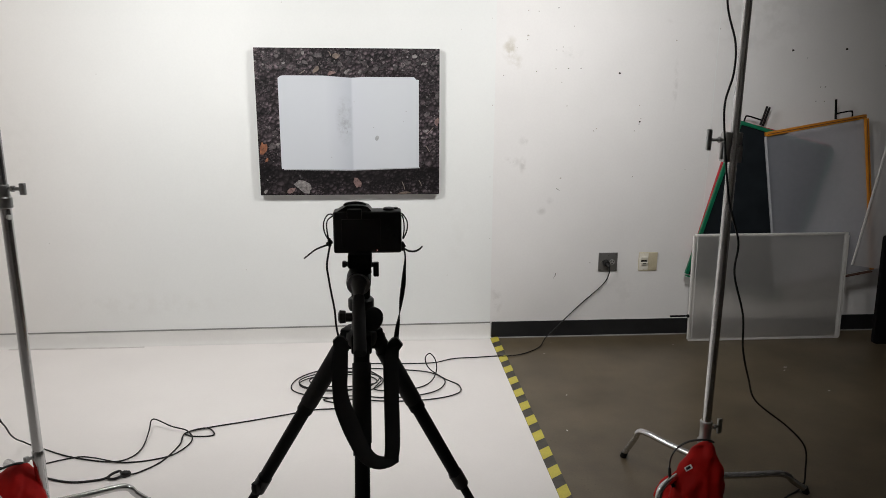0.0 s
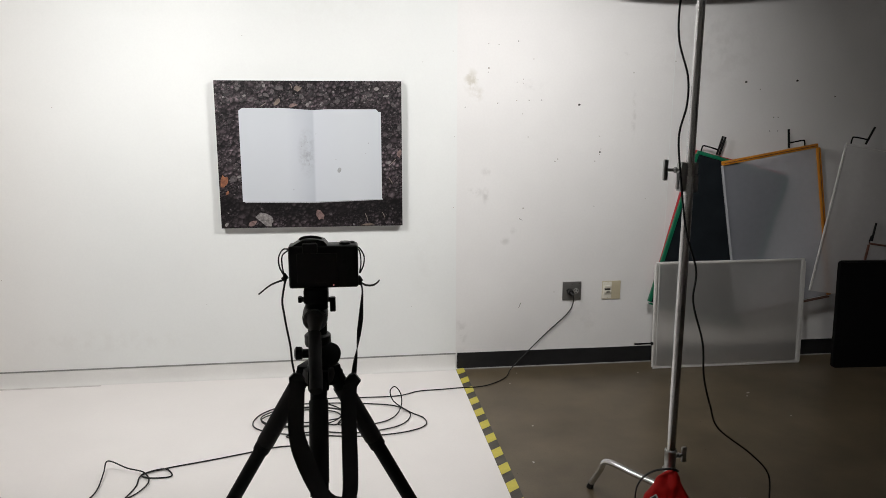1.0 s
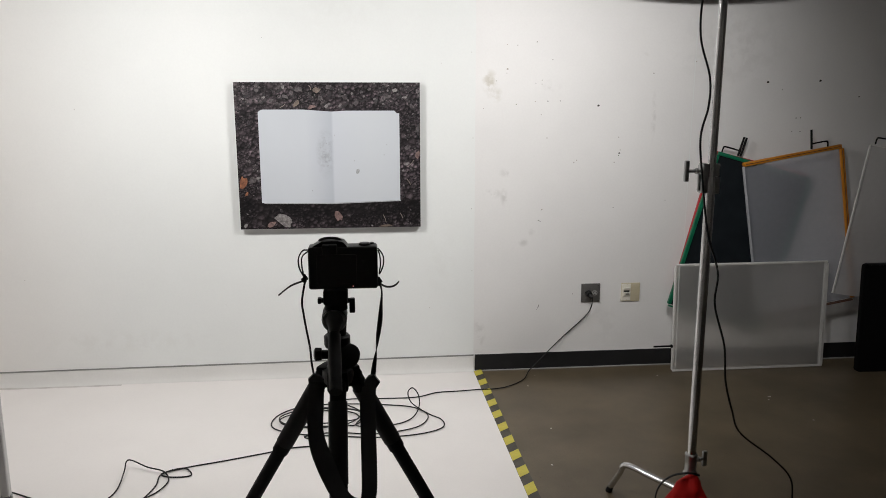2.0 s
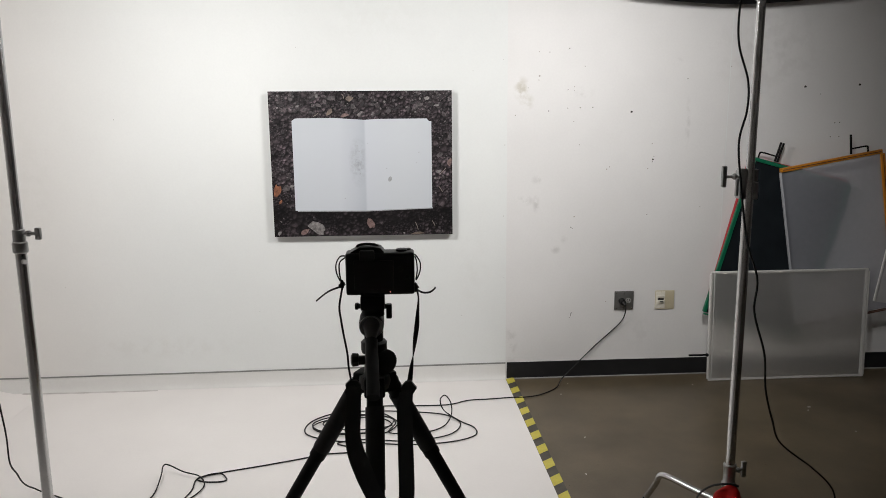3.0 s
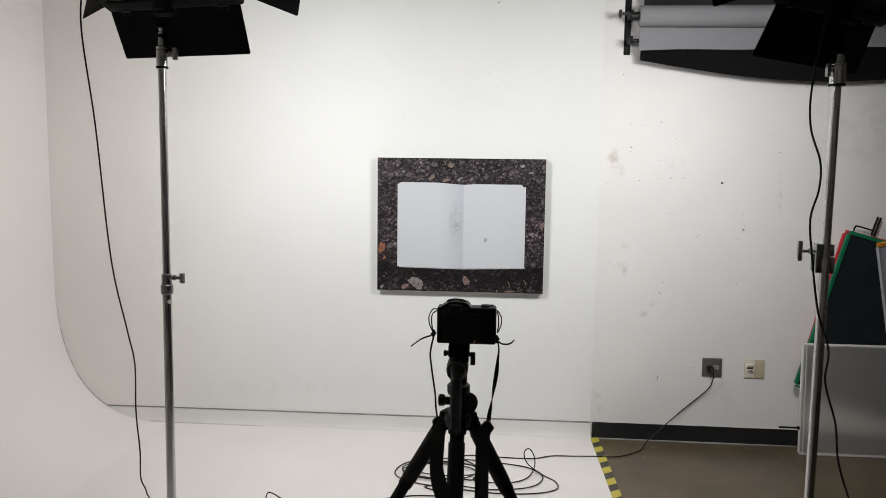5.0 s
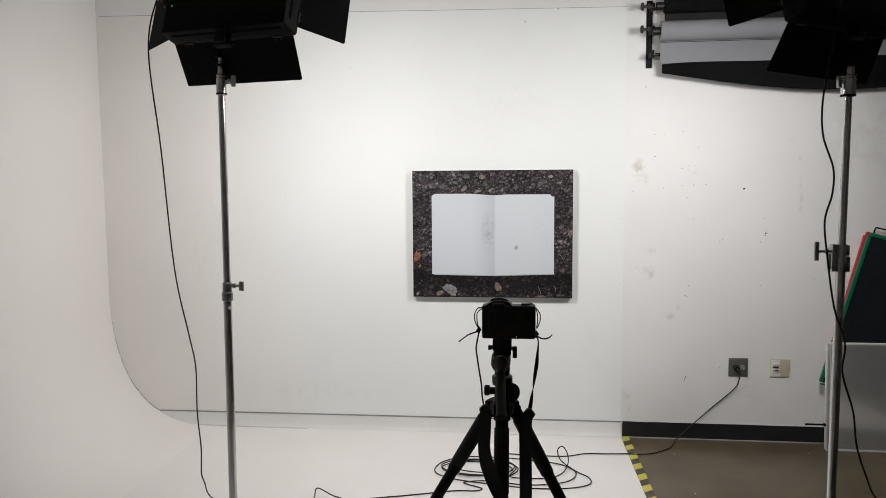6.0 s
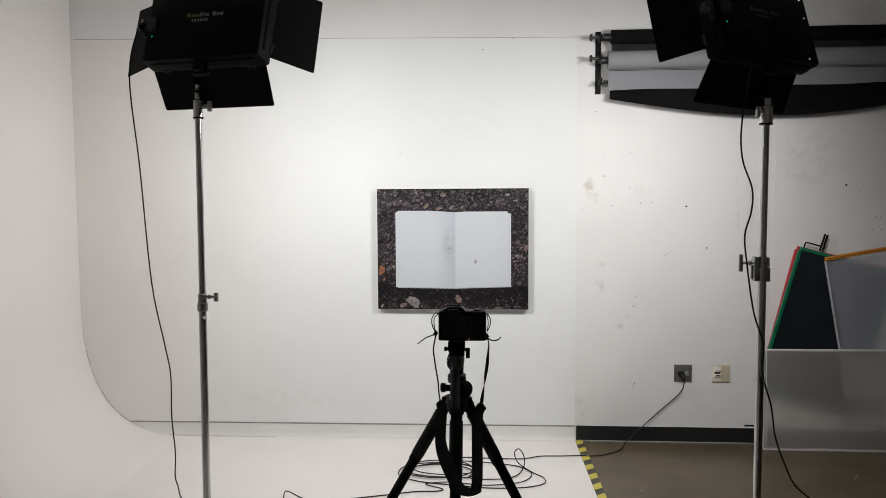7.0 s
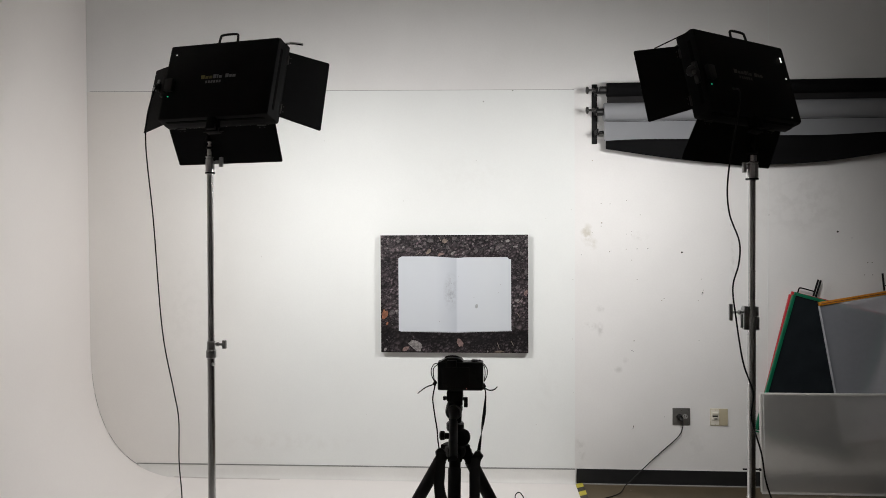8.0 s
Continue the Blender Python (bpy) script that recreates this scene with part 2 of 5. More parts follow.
def box(bm, x0, x1, y0, y1, z0, z1, bevel=0.0, m=None, segments=2):
    made = bmesh.ops.create_cube(bm, size=1.0)["verts"]
    bmesh.ops.scale(bm, vec=(x1 - x0, y1 - y0, z1 - z0), verts=made)
    bmesh.ops.translate(bm, vec=((x0 + x1) / 2, (y0 + y1) / 2, (z0 + z1) / 2), verts=made)
    if bevel:
        edges = {e for v in made for e in v.link_edges}
        res = bmesh.ops.bevel(bm, geom=list(edges), offset=bevel, segments=segments, affect="EDGES", profile=0.6)
        made = list({v for f in res["faces"] for v in f.verts} | {v for v in made if v.is_valid})
    if m is not None:
        bmesh.ops.transform(bm, matrix=m, verts=made)
    return bm


def rod(bm, a, b, r0, r1=None, segments=20):
    """A capped cylinder or cone from a to b."""
    a, b = Vector(a), Vector(b)
    m = Matrix.Translation((a + b) / 2) @ (b - a).to_track_quat("Z", "Y").to_matrix().to_4x4()
    bmesh.ops.create_cone(bm, cap_ends=True, segments=segments, radius1=r0, radius2=r0 if r1 is None else r1, depth=(b - a).length, matrix=m)
    return bm


def lathe(bm, a, axis, profile, segments=24):
    """Turns a profile of (along, radius) round an axis through a."""
    a, axis = Vector(a), Vector(axis).normalized()
    u = axis.orthogonal().normalized()
    w = axis.cross(u)
    rings = []
    for along, r in profile:
        rings.append([bm.verts.new(a + axis * along + (u * math.cos(t) + w * math.sin(t)) * max(r, 1e-5)) for t in (2 * math.pi * i / segments for i in range(segments))])
    for p, q in zip(rings, rings[1:]):
        for i in range(segments):
            k = (i + 1) % segments
            bm.faces.new((p[i], p[k], q[k], q[i]))
    bm.faces.new(list(reversed(rings[0])))
    bm.faces.new(rings[-1])
    return bm


def smooth_line(points, steps=8):
    """A Catmull-Rom line through the points."""
    pts = [Vector(p) for p in points]
    pts = [pts[0] * 2 - pts[1]] + pts + [pts[-1] * 2 - pts[-2]]
    out = []
    for p0, p1, p2, p3 in zip(pts, pts[1:], pts[2:], pts[3:]):
        for i in range(steps):
            t = i / steps
            out.append(0.5 * (2 * p1 + (p2 - p0) * t + (2 * p0 - 5 * p1 + 4 * p2 - p3) * t * t + (3 * p1 - p0 - 3 * p2 + p3) * t ** 3))
    return out + [pts[-2]]


def sweep(bm, line, rx, ry=None, segments=8, side=None, face=None):
    """A tube or band along a line; side fixes the direction of rx, face the way the band's broad side looks."""
    ry = rx if ry is None else ry
    rings, u = [], None
    for i, p in enumerate(line):
        d = (line[min(i + 1, len(line) - 1)] - line[max(i - 1, 0)]).normalized()
        if face is not None:
            u = Vector(face).cross(d)
        elif side is not None:
            u = Vector(side) - d * d.dot(Vector(side))
        else:
            u = d.orthogonal() if u is None else u - d * d.dot(u)
        u.normalize()
        w = d.cross(u)
        rings.append([bm.verts.new(p + u * rx * math.cos(t) + w * ry * math.sin(t)) for t in (2 * math.pi * (k + 0.5) / segments for k in range(segments))])
    for p, q in zip(rings, rings[1:]):
        for k in range(segments):
            n = (k + 1) % segments
            bm.faces.new((p[k], p[n], q[n], q[k]))
    bm.faces.new(list(reversed(rings[0])))
    bm.faces.new(rings[-1])
    return bm


def ribbon(bm, stations, thick=0.0018, steps=6):
    """A flat band through stations (centre, half-width vector)."""
    mid, half = smooth_line([c for c, h in stations], steps), smooth_line([h for c, h in stations], steps)
    rings = []
    for i, (c, h) in enumerate(zip(mid, half)):
        d = (mid[min(i + 1, len(mid) - 1)] - mid[max(i - 1, 0)]).normalized()
        w = d.cross(h).normalized() * thick
        rings.append([bm.verts.new(c + h * k + w * j) for k, j in ((-1, -0.7), (-0.93, -1), (0.93, -1), (1, -0.7), (1, 0.7), (0.93, 1), (-0.93, 1), (-1, 0.7))])
    for p, q in zip(rings, rings[1:]):
        for k in range(8):
            n = (k + 1) % 8
            bm.faces.new((p[k], p[n], q[n], q[k]))
    bm.faces.new(list(reversed(rings[0])))
    bm.faces.new(rings[-1])
    return bm


def ball(bm, c, r, scale=(1, 1, 1), sub=3):
    m = Matrix.Translation(c) @ Matrix.Diagonal((*scale, 1))
    bmesh.ops.create_icosphere(bm, subdivisions=sub, radius=r, matrix=m)
    return bm


def slab(bm, outline, m, thick):
    """A plate from a flat outline in x and z, thickness along y, placed by m."""
    front = [bm.verts.new(m @ Vector((x, 0, z))) for x, z in outline]
    back = [bm.verts.new(m @ Vector((x, thick, z))) for x, z in outline]
    bm.faces.new(front)
    bm.faces.new(list(reversed(back)))
    n = len(outline)
    for i in range(n):
        k = (i + 1) % n
        bm.faces.new((front[k], front[i], back[i], back[k]))
    return bm


def rounded(x0, x1, z0, z1, r, steps=4):
    out = []
    for cx, cz, a in ((x1 - r, z0 + r, -90), (x1 - r, z1 - r, 0), (x0 + r, z1 - r, 90), (x0 + r, z0 + r, 180)):
        for i in range(steps + 1):
            t = radians(a + 90 * i / steps)
            out.append((cx + r * math.cos(t), cz + r * math.sin(t)))
    return out


def mesh_of(name, bm, material, smooth=True):
    bmesh.ops.recalc_face_normals(bm, faces=bm.faces)
    data = bpy.data.meshes.new(name)
    bm.to_mesh(data)
    bm.free()
    data.materials.append(material)
    if smooth:
        data.shade_smooth()
        data.set_sharp_from_angle(angle=radians(38))
    return data


def part(name, bm, material, parent, label="", smooth=True):
    ob = new(name, mesh_of(name, bm, material, smooth))
    ob.parent = parent
    return tagged(ob, label)


def thing(name, label, category, m=None, group=""):
    ob = new(name)
    ob.empty_display_size = 0.1
    if m is not None:
        ob.matrix_world = m
    return tagged(ob, label, category, group)


def setting(name, bm, material, label, category, smooth=False):
    return tagged(new(name, mesh_of(name, bm, material, smooth)), label, category, kind="structure")


# ---- the room ----
WALL_Y, PANEL_Y, LEFT_X = 4.65, 4.6475, -2.60
setting("floor", box(bm_new(), -5.0, 5.2, -3.6, 4.9, -0.2, 0.0), CONCRETE, "sealed brown concrete studio floor with faint scuffs", "floor")
wall_back = setting("wall_back", box(bm_new(), -5.0, 5.2, WALL_Y, WALL_Y + 0.2, 0.0, 3.7), GREY_WALL, "scuffed off-white plaster wall with nail holes", "wall")
# unseen walls and ceiling are added; their paint sets the bounced light
setting("wall_right", box(bm_new(), 5.0, 5.2, -3.6, WALL_Y, 0.0, 3.7), DARK_ROOM, "plain grey side wall, added out of view to shape light", "wall")
setting("wall_rear", box(bm_new(), -5.0, 5.0, -3.6, -3.4, 0.0, 3.7), ROOM_WALL, "pale wall behind the walk, added out of view to bounce light", "wall")
setting("ceiling", box(bm_new(), -5.0, 5.2, -3.6, 4.85, 3.7, 3.9), CEILING, "pale studio ceiling, added out of view to bounce light", "ceiling")
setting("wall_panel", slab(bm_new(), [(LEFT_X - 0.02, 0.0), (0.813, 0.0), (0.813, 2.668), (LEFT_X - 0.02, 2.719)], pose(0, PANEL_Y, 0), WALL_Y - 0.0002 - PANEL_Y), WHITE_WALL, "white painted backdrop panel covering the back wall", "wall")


def cove_line(a):
    """The bend's outline, from the upright (0 degrees) to the floor (90 degrees)."""
    return LEFT_X + 0.68 - 0.68 * max(math.cos(radians(a)), 0.0) ** 0.8, 0.95 - 0.95 * math.sin(radians(a)) ** 0.8


def cove_wall():
    """The left wall, sweeping into the floor with a large bend."""
    bm = bm_new()
    profile = [(LEFT_X, 3.7), (LEFT_X, 2.4), (LEFT_X, 1.2)]
    profile += [cove_line(a) for a in range(0, 91, 3)]
    profile = [(x, max(z, 0.0045)) for x, z in profile] + [(LEFT_X + 0.735, 0.0045), (LEFT_X + 0.735, 0.0), (LEFT_X - 0.25, 0.0), (LEFT_X - 0.25, 3.7)]
    rings = [[bm.verts.new((x, y, z)) for x, z in profile] for y in (-3.4, PANEL_Y - 0.001)]
    n = len(profile)
    for i in range(n):
        k = (i + 1) % n
        bm.faces.new((rings[0][i], rings[0][k], rings[1][k], rings[1][i]))
    bm.faces.new(rings[0])
    bm.faces.new(list(reversed(rings[1])))
    return bm


setting("wall_left", cove_wall(), WARM_WALL, "white painted side wall curving into the floor", "wall", True)
bm = box(bm_new(), LEFT_X + 0.735, 0.835, -3.4, PANEL_Y - 0.001, 0.0, 0.004)
for v in bm.verts:      # the painted edge runs slightly askew
    if v.co.x > 0:
        v.co.x = 0.832 + (4.64 - v.co.y) * 0.0167
setting("floor_white", bm, WHITE_FLOOR, "matt white painted studio floor", "floor")


def cove_strip():
    """A low concave strip along the foot of the white panel, with a lip on top."""
    bm = bm_new()
    r = 0.085
    pr = [(PANEL_Y - 0.006, 0.080), (PANEL_Y - 0.006, 0.077)]
    pr += [(PANEL_Y - 0.006 - 0.03 * (1 - math.cos(radians(a))), 0.077 - 0.0725 * math.sin(radians(a))) for a in range(15, 91, 15)]
    pr += [(PANEL_Y - 0.0005, 0.0045), (PANEL_Y - 0.0005, 0.080)]
    ends = [[bm.verts.new((x, y, z * k)) for y, z in pr] for x, k in ((LEFT_X + 0.345, 1.0), (0.8125, 1.17))]
    n = len(pr)
    for i in range(n):
        k = (i + 1) % n
        bm.faces.new((ends[0][i], ends[0][k], ends[1][k], ends[1][i]))
    bm.faces.new(ends[0])
    bm.faces.new(list(reversed(ends[1])))
    return bm


setting("trim_1", cove_strip(), COVE_TRIM, "white painted cove strip along the panel foot", "trim", True)
setting("trim_2", slab(bm_new(), [(LEFT_X + 0.335, 0.0822), (0.8125, 0.0942), (0.8125, 0.1025), (LEFT_X + 0.335, 0.0886)], pose(0, PANEL_Y - 0.003, 0), 0.0025), FOOT_LINE, "grey line above the cove strip", "trim")
setting("baseboard", box(bm_new(), 0.822, 5.0, WALL_Y - 0.009, WALL_Y - 0.0005, 0.0, 0.102, 0.002), VINYL, "black vinyl baseboard along the wall", "baseboard")
rng = random.Random(2)
line = [Vector((x, WALL_Y - 0.003, 0.1035 + rng.uniform(-0.0015, 0.0015))) for x in [0.822 + 0.045 * i for i in range(93)]]
setting("trim_7", sweep(bm_new(), line, 0.0032, 0.002, segments=6, side=(0, 0, 1)), WHITE_ENAMEL, "uneven ridge of white paint above the baseboard", "trim")
# pale floor reflection at the baseboard foot, built as a thin strip
setting("trim_8", box(bm_new(), 0.822, 5.0, WALL_Y - 0.017, WALL_Y - 0.0095, 0.0, 0.006, 0.001), SEAM, "thin grey strip drawn as the floor reflection along the baseboard", "trim")
bm = bm_new()
for a0, a1, r in ((10, 16, 0.0009), (18, 25, 0.0014), (27, 36, 0.0010), (39, 47, 0.0018), (48, 55, 0.0012), (56, 66, 0.0022), (67, 84, 0.0024)):
    sweep(bm, [Vector((cove_line(a)[0] + 0.002, PANEL_Y - 0.0015, cove_line(a)[1] + 0.004)) for a in range(a0, a1 + 1)], r, segments=6)
setting("trim_4", bm, SEAM, "broken grey dirt line where the curved wall meets the panel", "trim", True)
setting("trim_5", sweep(bm_new(), smooth_line([(-1.98, PANEL_Y - 0.036, 0.006), (-1.75, PANEL_Y - 0.042, 0.0042), (-1.5, PANEL_Y - 0.042, 0.0040), (-1.22, PANEL_Y - 0.040, 0.0034)], 6), 0.015, 0.0012, segments=6, side=(0, 1, 0)), SMEAR, "faint grey streak along the foot of the panel", "trim", True)
setting("trim_6", slab(bm_new(), [(LEFT_X + 0.02, 2.7193), (0.81, 2.6683), (0.81, 2.6708), (LEFT_X + 0.02, 2.7225)], pose(0, PANEL_Y + 0.0004, 0), 0.0016), SEAM, "narrow painted-over crack along the top of the panel", "trim")
setting("trim_3", box(bm_new(), 2.080, 2.085, WALL_Y - 0.0015, WALL_Y - 0.0003, 0.103, 3.69), WHITE_WALL, "thin painted wall seam", "trim")


# ---- studio lights on stands ----
HW, HH, HD = 0.276, 0.186, 0.055      # half width, half height and depth of a light's housing
Y0 = HD + 0.03      # the hinges of its barn doors


def light_stand(name, m, label, knobs, turn, sleeve, top, joint, collar, pin):
    """Chrome stand: three telescoped tubes, collars with T-knobs and a sprung three-leg base. knobs: directions in degrees."""
    st = thing(name, label, "light stand", m, "light stands")
    part("lower_tube", rod(bm_new(), (0, 0, 0.06), (0, 0, joint), 0.0170, segments=24), CHROME, st)
    part("upper_tube", rod(bm_new(), (0, 0, joint - 0.01), (0, 0, 2.02), 0.0143, segments=24), CHROME, st)
    if collar:
        bm = lathe(bm_new(), (0, 0, 0), (0, 0, 1), [(1.138, 0.019), (1.142, 0.0228), (1.172, 0.0228), (1.176, 0.0188), (1.212, 0.0188), (1.215, 0.016)])
        c = part("collar", bm, STEEL, st)
        knob_at(c, 1.202, knobs[0], 0.018, 0.050, 0.019)
        part("stop_pin", rod(bm_new(), (0.010, -0.012, 1.112), (0.020, -0.018, 1.112), 0.0075, segments=12), WHITE_ENAMEL, c, "small pale stop pin under the collar")
    bm = lathe(bm_new(), (0, 0, 0), (0, 0, 1), [(top - 0.08, 0.016), (top - 0.075, sleeve), (top - 0.012, sleeve), (top - 0.010, sleeve - 0.002), (top - 0.006, sleeve - 0.002), (top - 0.004, sleeve), (top, sleeve), (top + 0.004, sleeve - 0.006), (top + 0.03, sleeve - 0.007), (top + 0.035, 0.012)])
    c = part("top_socket", bm, CHROME, st)
    part("pin", lathe(bm_new(), (0, 0, 0), (0, 0, 1), [(top + 0.036, 0.009), (top + 0.037, 0.012), (top + 0.050, 0.012), (top + 0.053, 0.0095), (top + 0.060, 0.0095), (top + 0.063, 0.012), (2.15, 0.012), (2.155, 0.009)]), pin, c)
    knob_at(c, top - 0.025, knobs[1], sleeve - 0.002, 0.036 if collar else 0.020)
    part("ring", lathe(bm_new(), (0, 0, 0), (0, 0, 1), [(top - 0.077, sleeve - 0.001), (top - 0.076, sleeve + 0.0012), (top - 0.070, sleeve + 0.0012), (top - 0.069, sleeve - 0.001)]), BLACK_METAL, c, "black ring round the socket foot")
    part("ring", lathe(bm_new(), (0, 0, 0), (0, 0, 1), [(top + 0.035, 0.010), (top + 0.036, sleeve - 0.004), (top + 0.044, sleeve - 0.004), (top + 0.045, 0.010)]), BLACK_METAL, c)
    flange = [(0.205, 0.0185), (0.212, 0.0255), (0.226, 0.0270), (0.233, 0.0215), (0.290, 0.0215), (0.296, 0.0235), (0.302, 0.0225), (0.305, 0.018)]
    plain = [(0.238, 0.0185), (0.242, 0.0200), (0.290, 0.0200), (0.293, 0.0178)]
    bm = lathe(bm_new(), (0, 0, 0), (0, 0, 1), [(0.05, 0.0175), (0.055, 0.0185)] + (plain if collar else flange))
    c = part("base_hub", bm, CHROME if collar else STEEL, st)
    knob_at(c, 0.272, knobs[2], 0.022, 0.040 if not collar else 0.016, 0.030 if not collar else 0.010)
    for a, h, reach in turn:
        d = Vector((math.cos(radians(a)), math.sin(radians(a)), 0))
        line = smooth_line([d * (0.024 / reach) * reach + Vector((0, 0, h)), d * 0.15 * reach + Vector((0, 0, h + 0.004)), d * 0.25 * reach + Vector((0, 0, h + 0.010)), d * 0.288 * reach + Vector((0, 0, h)),
                            d * 0.306 * reach + Vector((0, 0, h * 0.72)), d * 0.352 * reach + Vector((0, 0, 0.016))], 6)
        leg = part("leg", sweep(bm_new(), line, 0.0125, segments=14), CHROME, st)
        part("foot", rod(bm_new(), d * 0.347 * reach + Vector((0, 0, 0.024)), d * 0.355 * reach + Vector((0, 0, 0.0005)), 0.0134, segments=14), RUBBER, leg, "black rubber foot cap")
    return st


def knob_at(parent, z, angle, r, reach=0.034, tall=0.022):
    """A T-shaped tightening knob that stands off a collar."""
    d = Vector((math.cos(radians(angle)), math.sin(radians(angle)), 0))
    bm = rod(bm_new(), d * r * 0.8 + Vector((0, 0, z)), d * (r + reach - 0.008) + Vector((0, 0, z)), 0.0058, segments=12)
    rod(bm, d * (r + 0.012) + Vector((0, 0, z)), d * (r + 0.020) + Vector((0, 0, z)), 0.010, segments=12)
    m = pose(*(d * (r + reach) + Vector((0, 0, z))), 0, 0, angle)
    box(bm, -0.009, 0.009, -0.006, 0.006, -tall, tall, 0.003, m)
    part("knob", bm, STEEL, parent, "cast T-shaped steel knob")


light_stand("light_stand", pose(-1.009, 2.87, 0.004, 0, 0.3, 0), "chrome three-leg light stand on the white floor", (-12, -8, 222), ((18, 0.085, 0.95), (138, 0.14, 1.0), (258, 0.12, 1.0)), 0.0205, 2.045, 1.20, True, CHROME)
stand_right = light_stand("light_stand", pose(1.388, 2.92, 0), "chrome three-leg light stand on the concrete floor", (40, 205, 15), ((126, 0.140, 1.0), (-4, 0.073, 1.16), (219, 0.142, 1.05)), 0.0255, 2.0, 1.33, False, BLACK_METAL)
# a grip clamp on the tube of the stand over the concrete
bm = box(bm_new(), -0.036, -0.015, -0.012, 0.024, 1.274, 1.376, 0.003)
box(bm, 0.0145, 0.030, -0.010, 0.022, 1.272, 1.330, 0.003)
box(bm, 0.0145, 0.028, -0.006, 0.022, 1.333, 1.374, 0.003)
box(bm, -0.036, 0.029, 0.0185, 0.030, 1.280, 1.370, 0.003)
clamp = part("clamp", bm, STEEL, stand_right, "dark steel grip clamp on the tube")
bm = rod(bm_new(), (-0.034, -0.003, 1.350), (-0.082, -0.003, 1.350), 0.0055, segments=12)
lathe(bm, (-0.046, -0.003, 1.350), (-1, 0, 0), [(0, 0.007), (0.004, 0.011), (0.010, 0.011), (0.016, 0.006)], 12)
box(bm, -0.098, -0.082, -0.010, 0.004, 1.314, 1.386, 0.004)
part("knob", bm, STEEL, clamp, "large T-shaped clamp knob")
bm = rod(bm_new(), (-0.045, -0.008, 1.342), (-0.045, -0.008, 1.284), 0.006, segments=12)
part("pin", bm, STEEL, clamp)


def door_outline(half_in, half_out, length, r=0.007):
    """A barn door: hinge edge at z = 0, wider outer edge at z = length, with rounded outer corners."""
    out = [(-half_in, 0.0), (half_in, 0.0)]
    for cx, side, a in ((half_out - r, 1, 0), (-half_out + r, -1, 90)):
        for i in range(5):
            t = radians(a + 90 * i / 4)
            out.append((cx + r * math.cos(t), length - r + r * math.sin(t)))
    return out


def barn_door(head, hinge, along, out, half_in, half_out):
    """hinge: middle of the hinge edge; along: direction of that edge; out: to the outer edge."""
    along, out = Vector(along).normalized(), Vector(out)
    y = along.cross(out.normalized()) * -1
    m = Matrix((along, y, out.normalized())).transposed().to_4x4()
    m.translation = Vector(hinge)
    d = part("barn_door", slab(bm_new(), door_outline(half_in, half_out, out.length), m, 0.0015), BLACK_METAL, head, "black sheet metal barn door", False)
    for s in (-0.75, 0.75):
        bm = bm_new()
        rod(bm, Vector(hinge) + along * (s * half_in - 0.022), Vector(hinge) + along * (s * half_in + 0.022), 0.005, segments=10)
        for k in (-0.012, 0.012):
            rod(bm, Vector(hinge) + along * (s * half_in + k) + out.normalized() * 0.012 - y * 0.003, Vector(hinge) + along * (s * half_in + k) + out.normalized() * 0.012 + y * 0.003, 0.0028, segments=8)
        part("hinge", bm, DARK_STEEL, d)


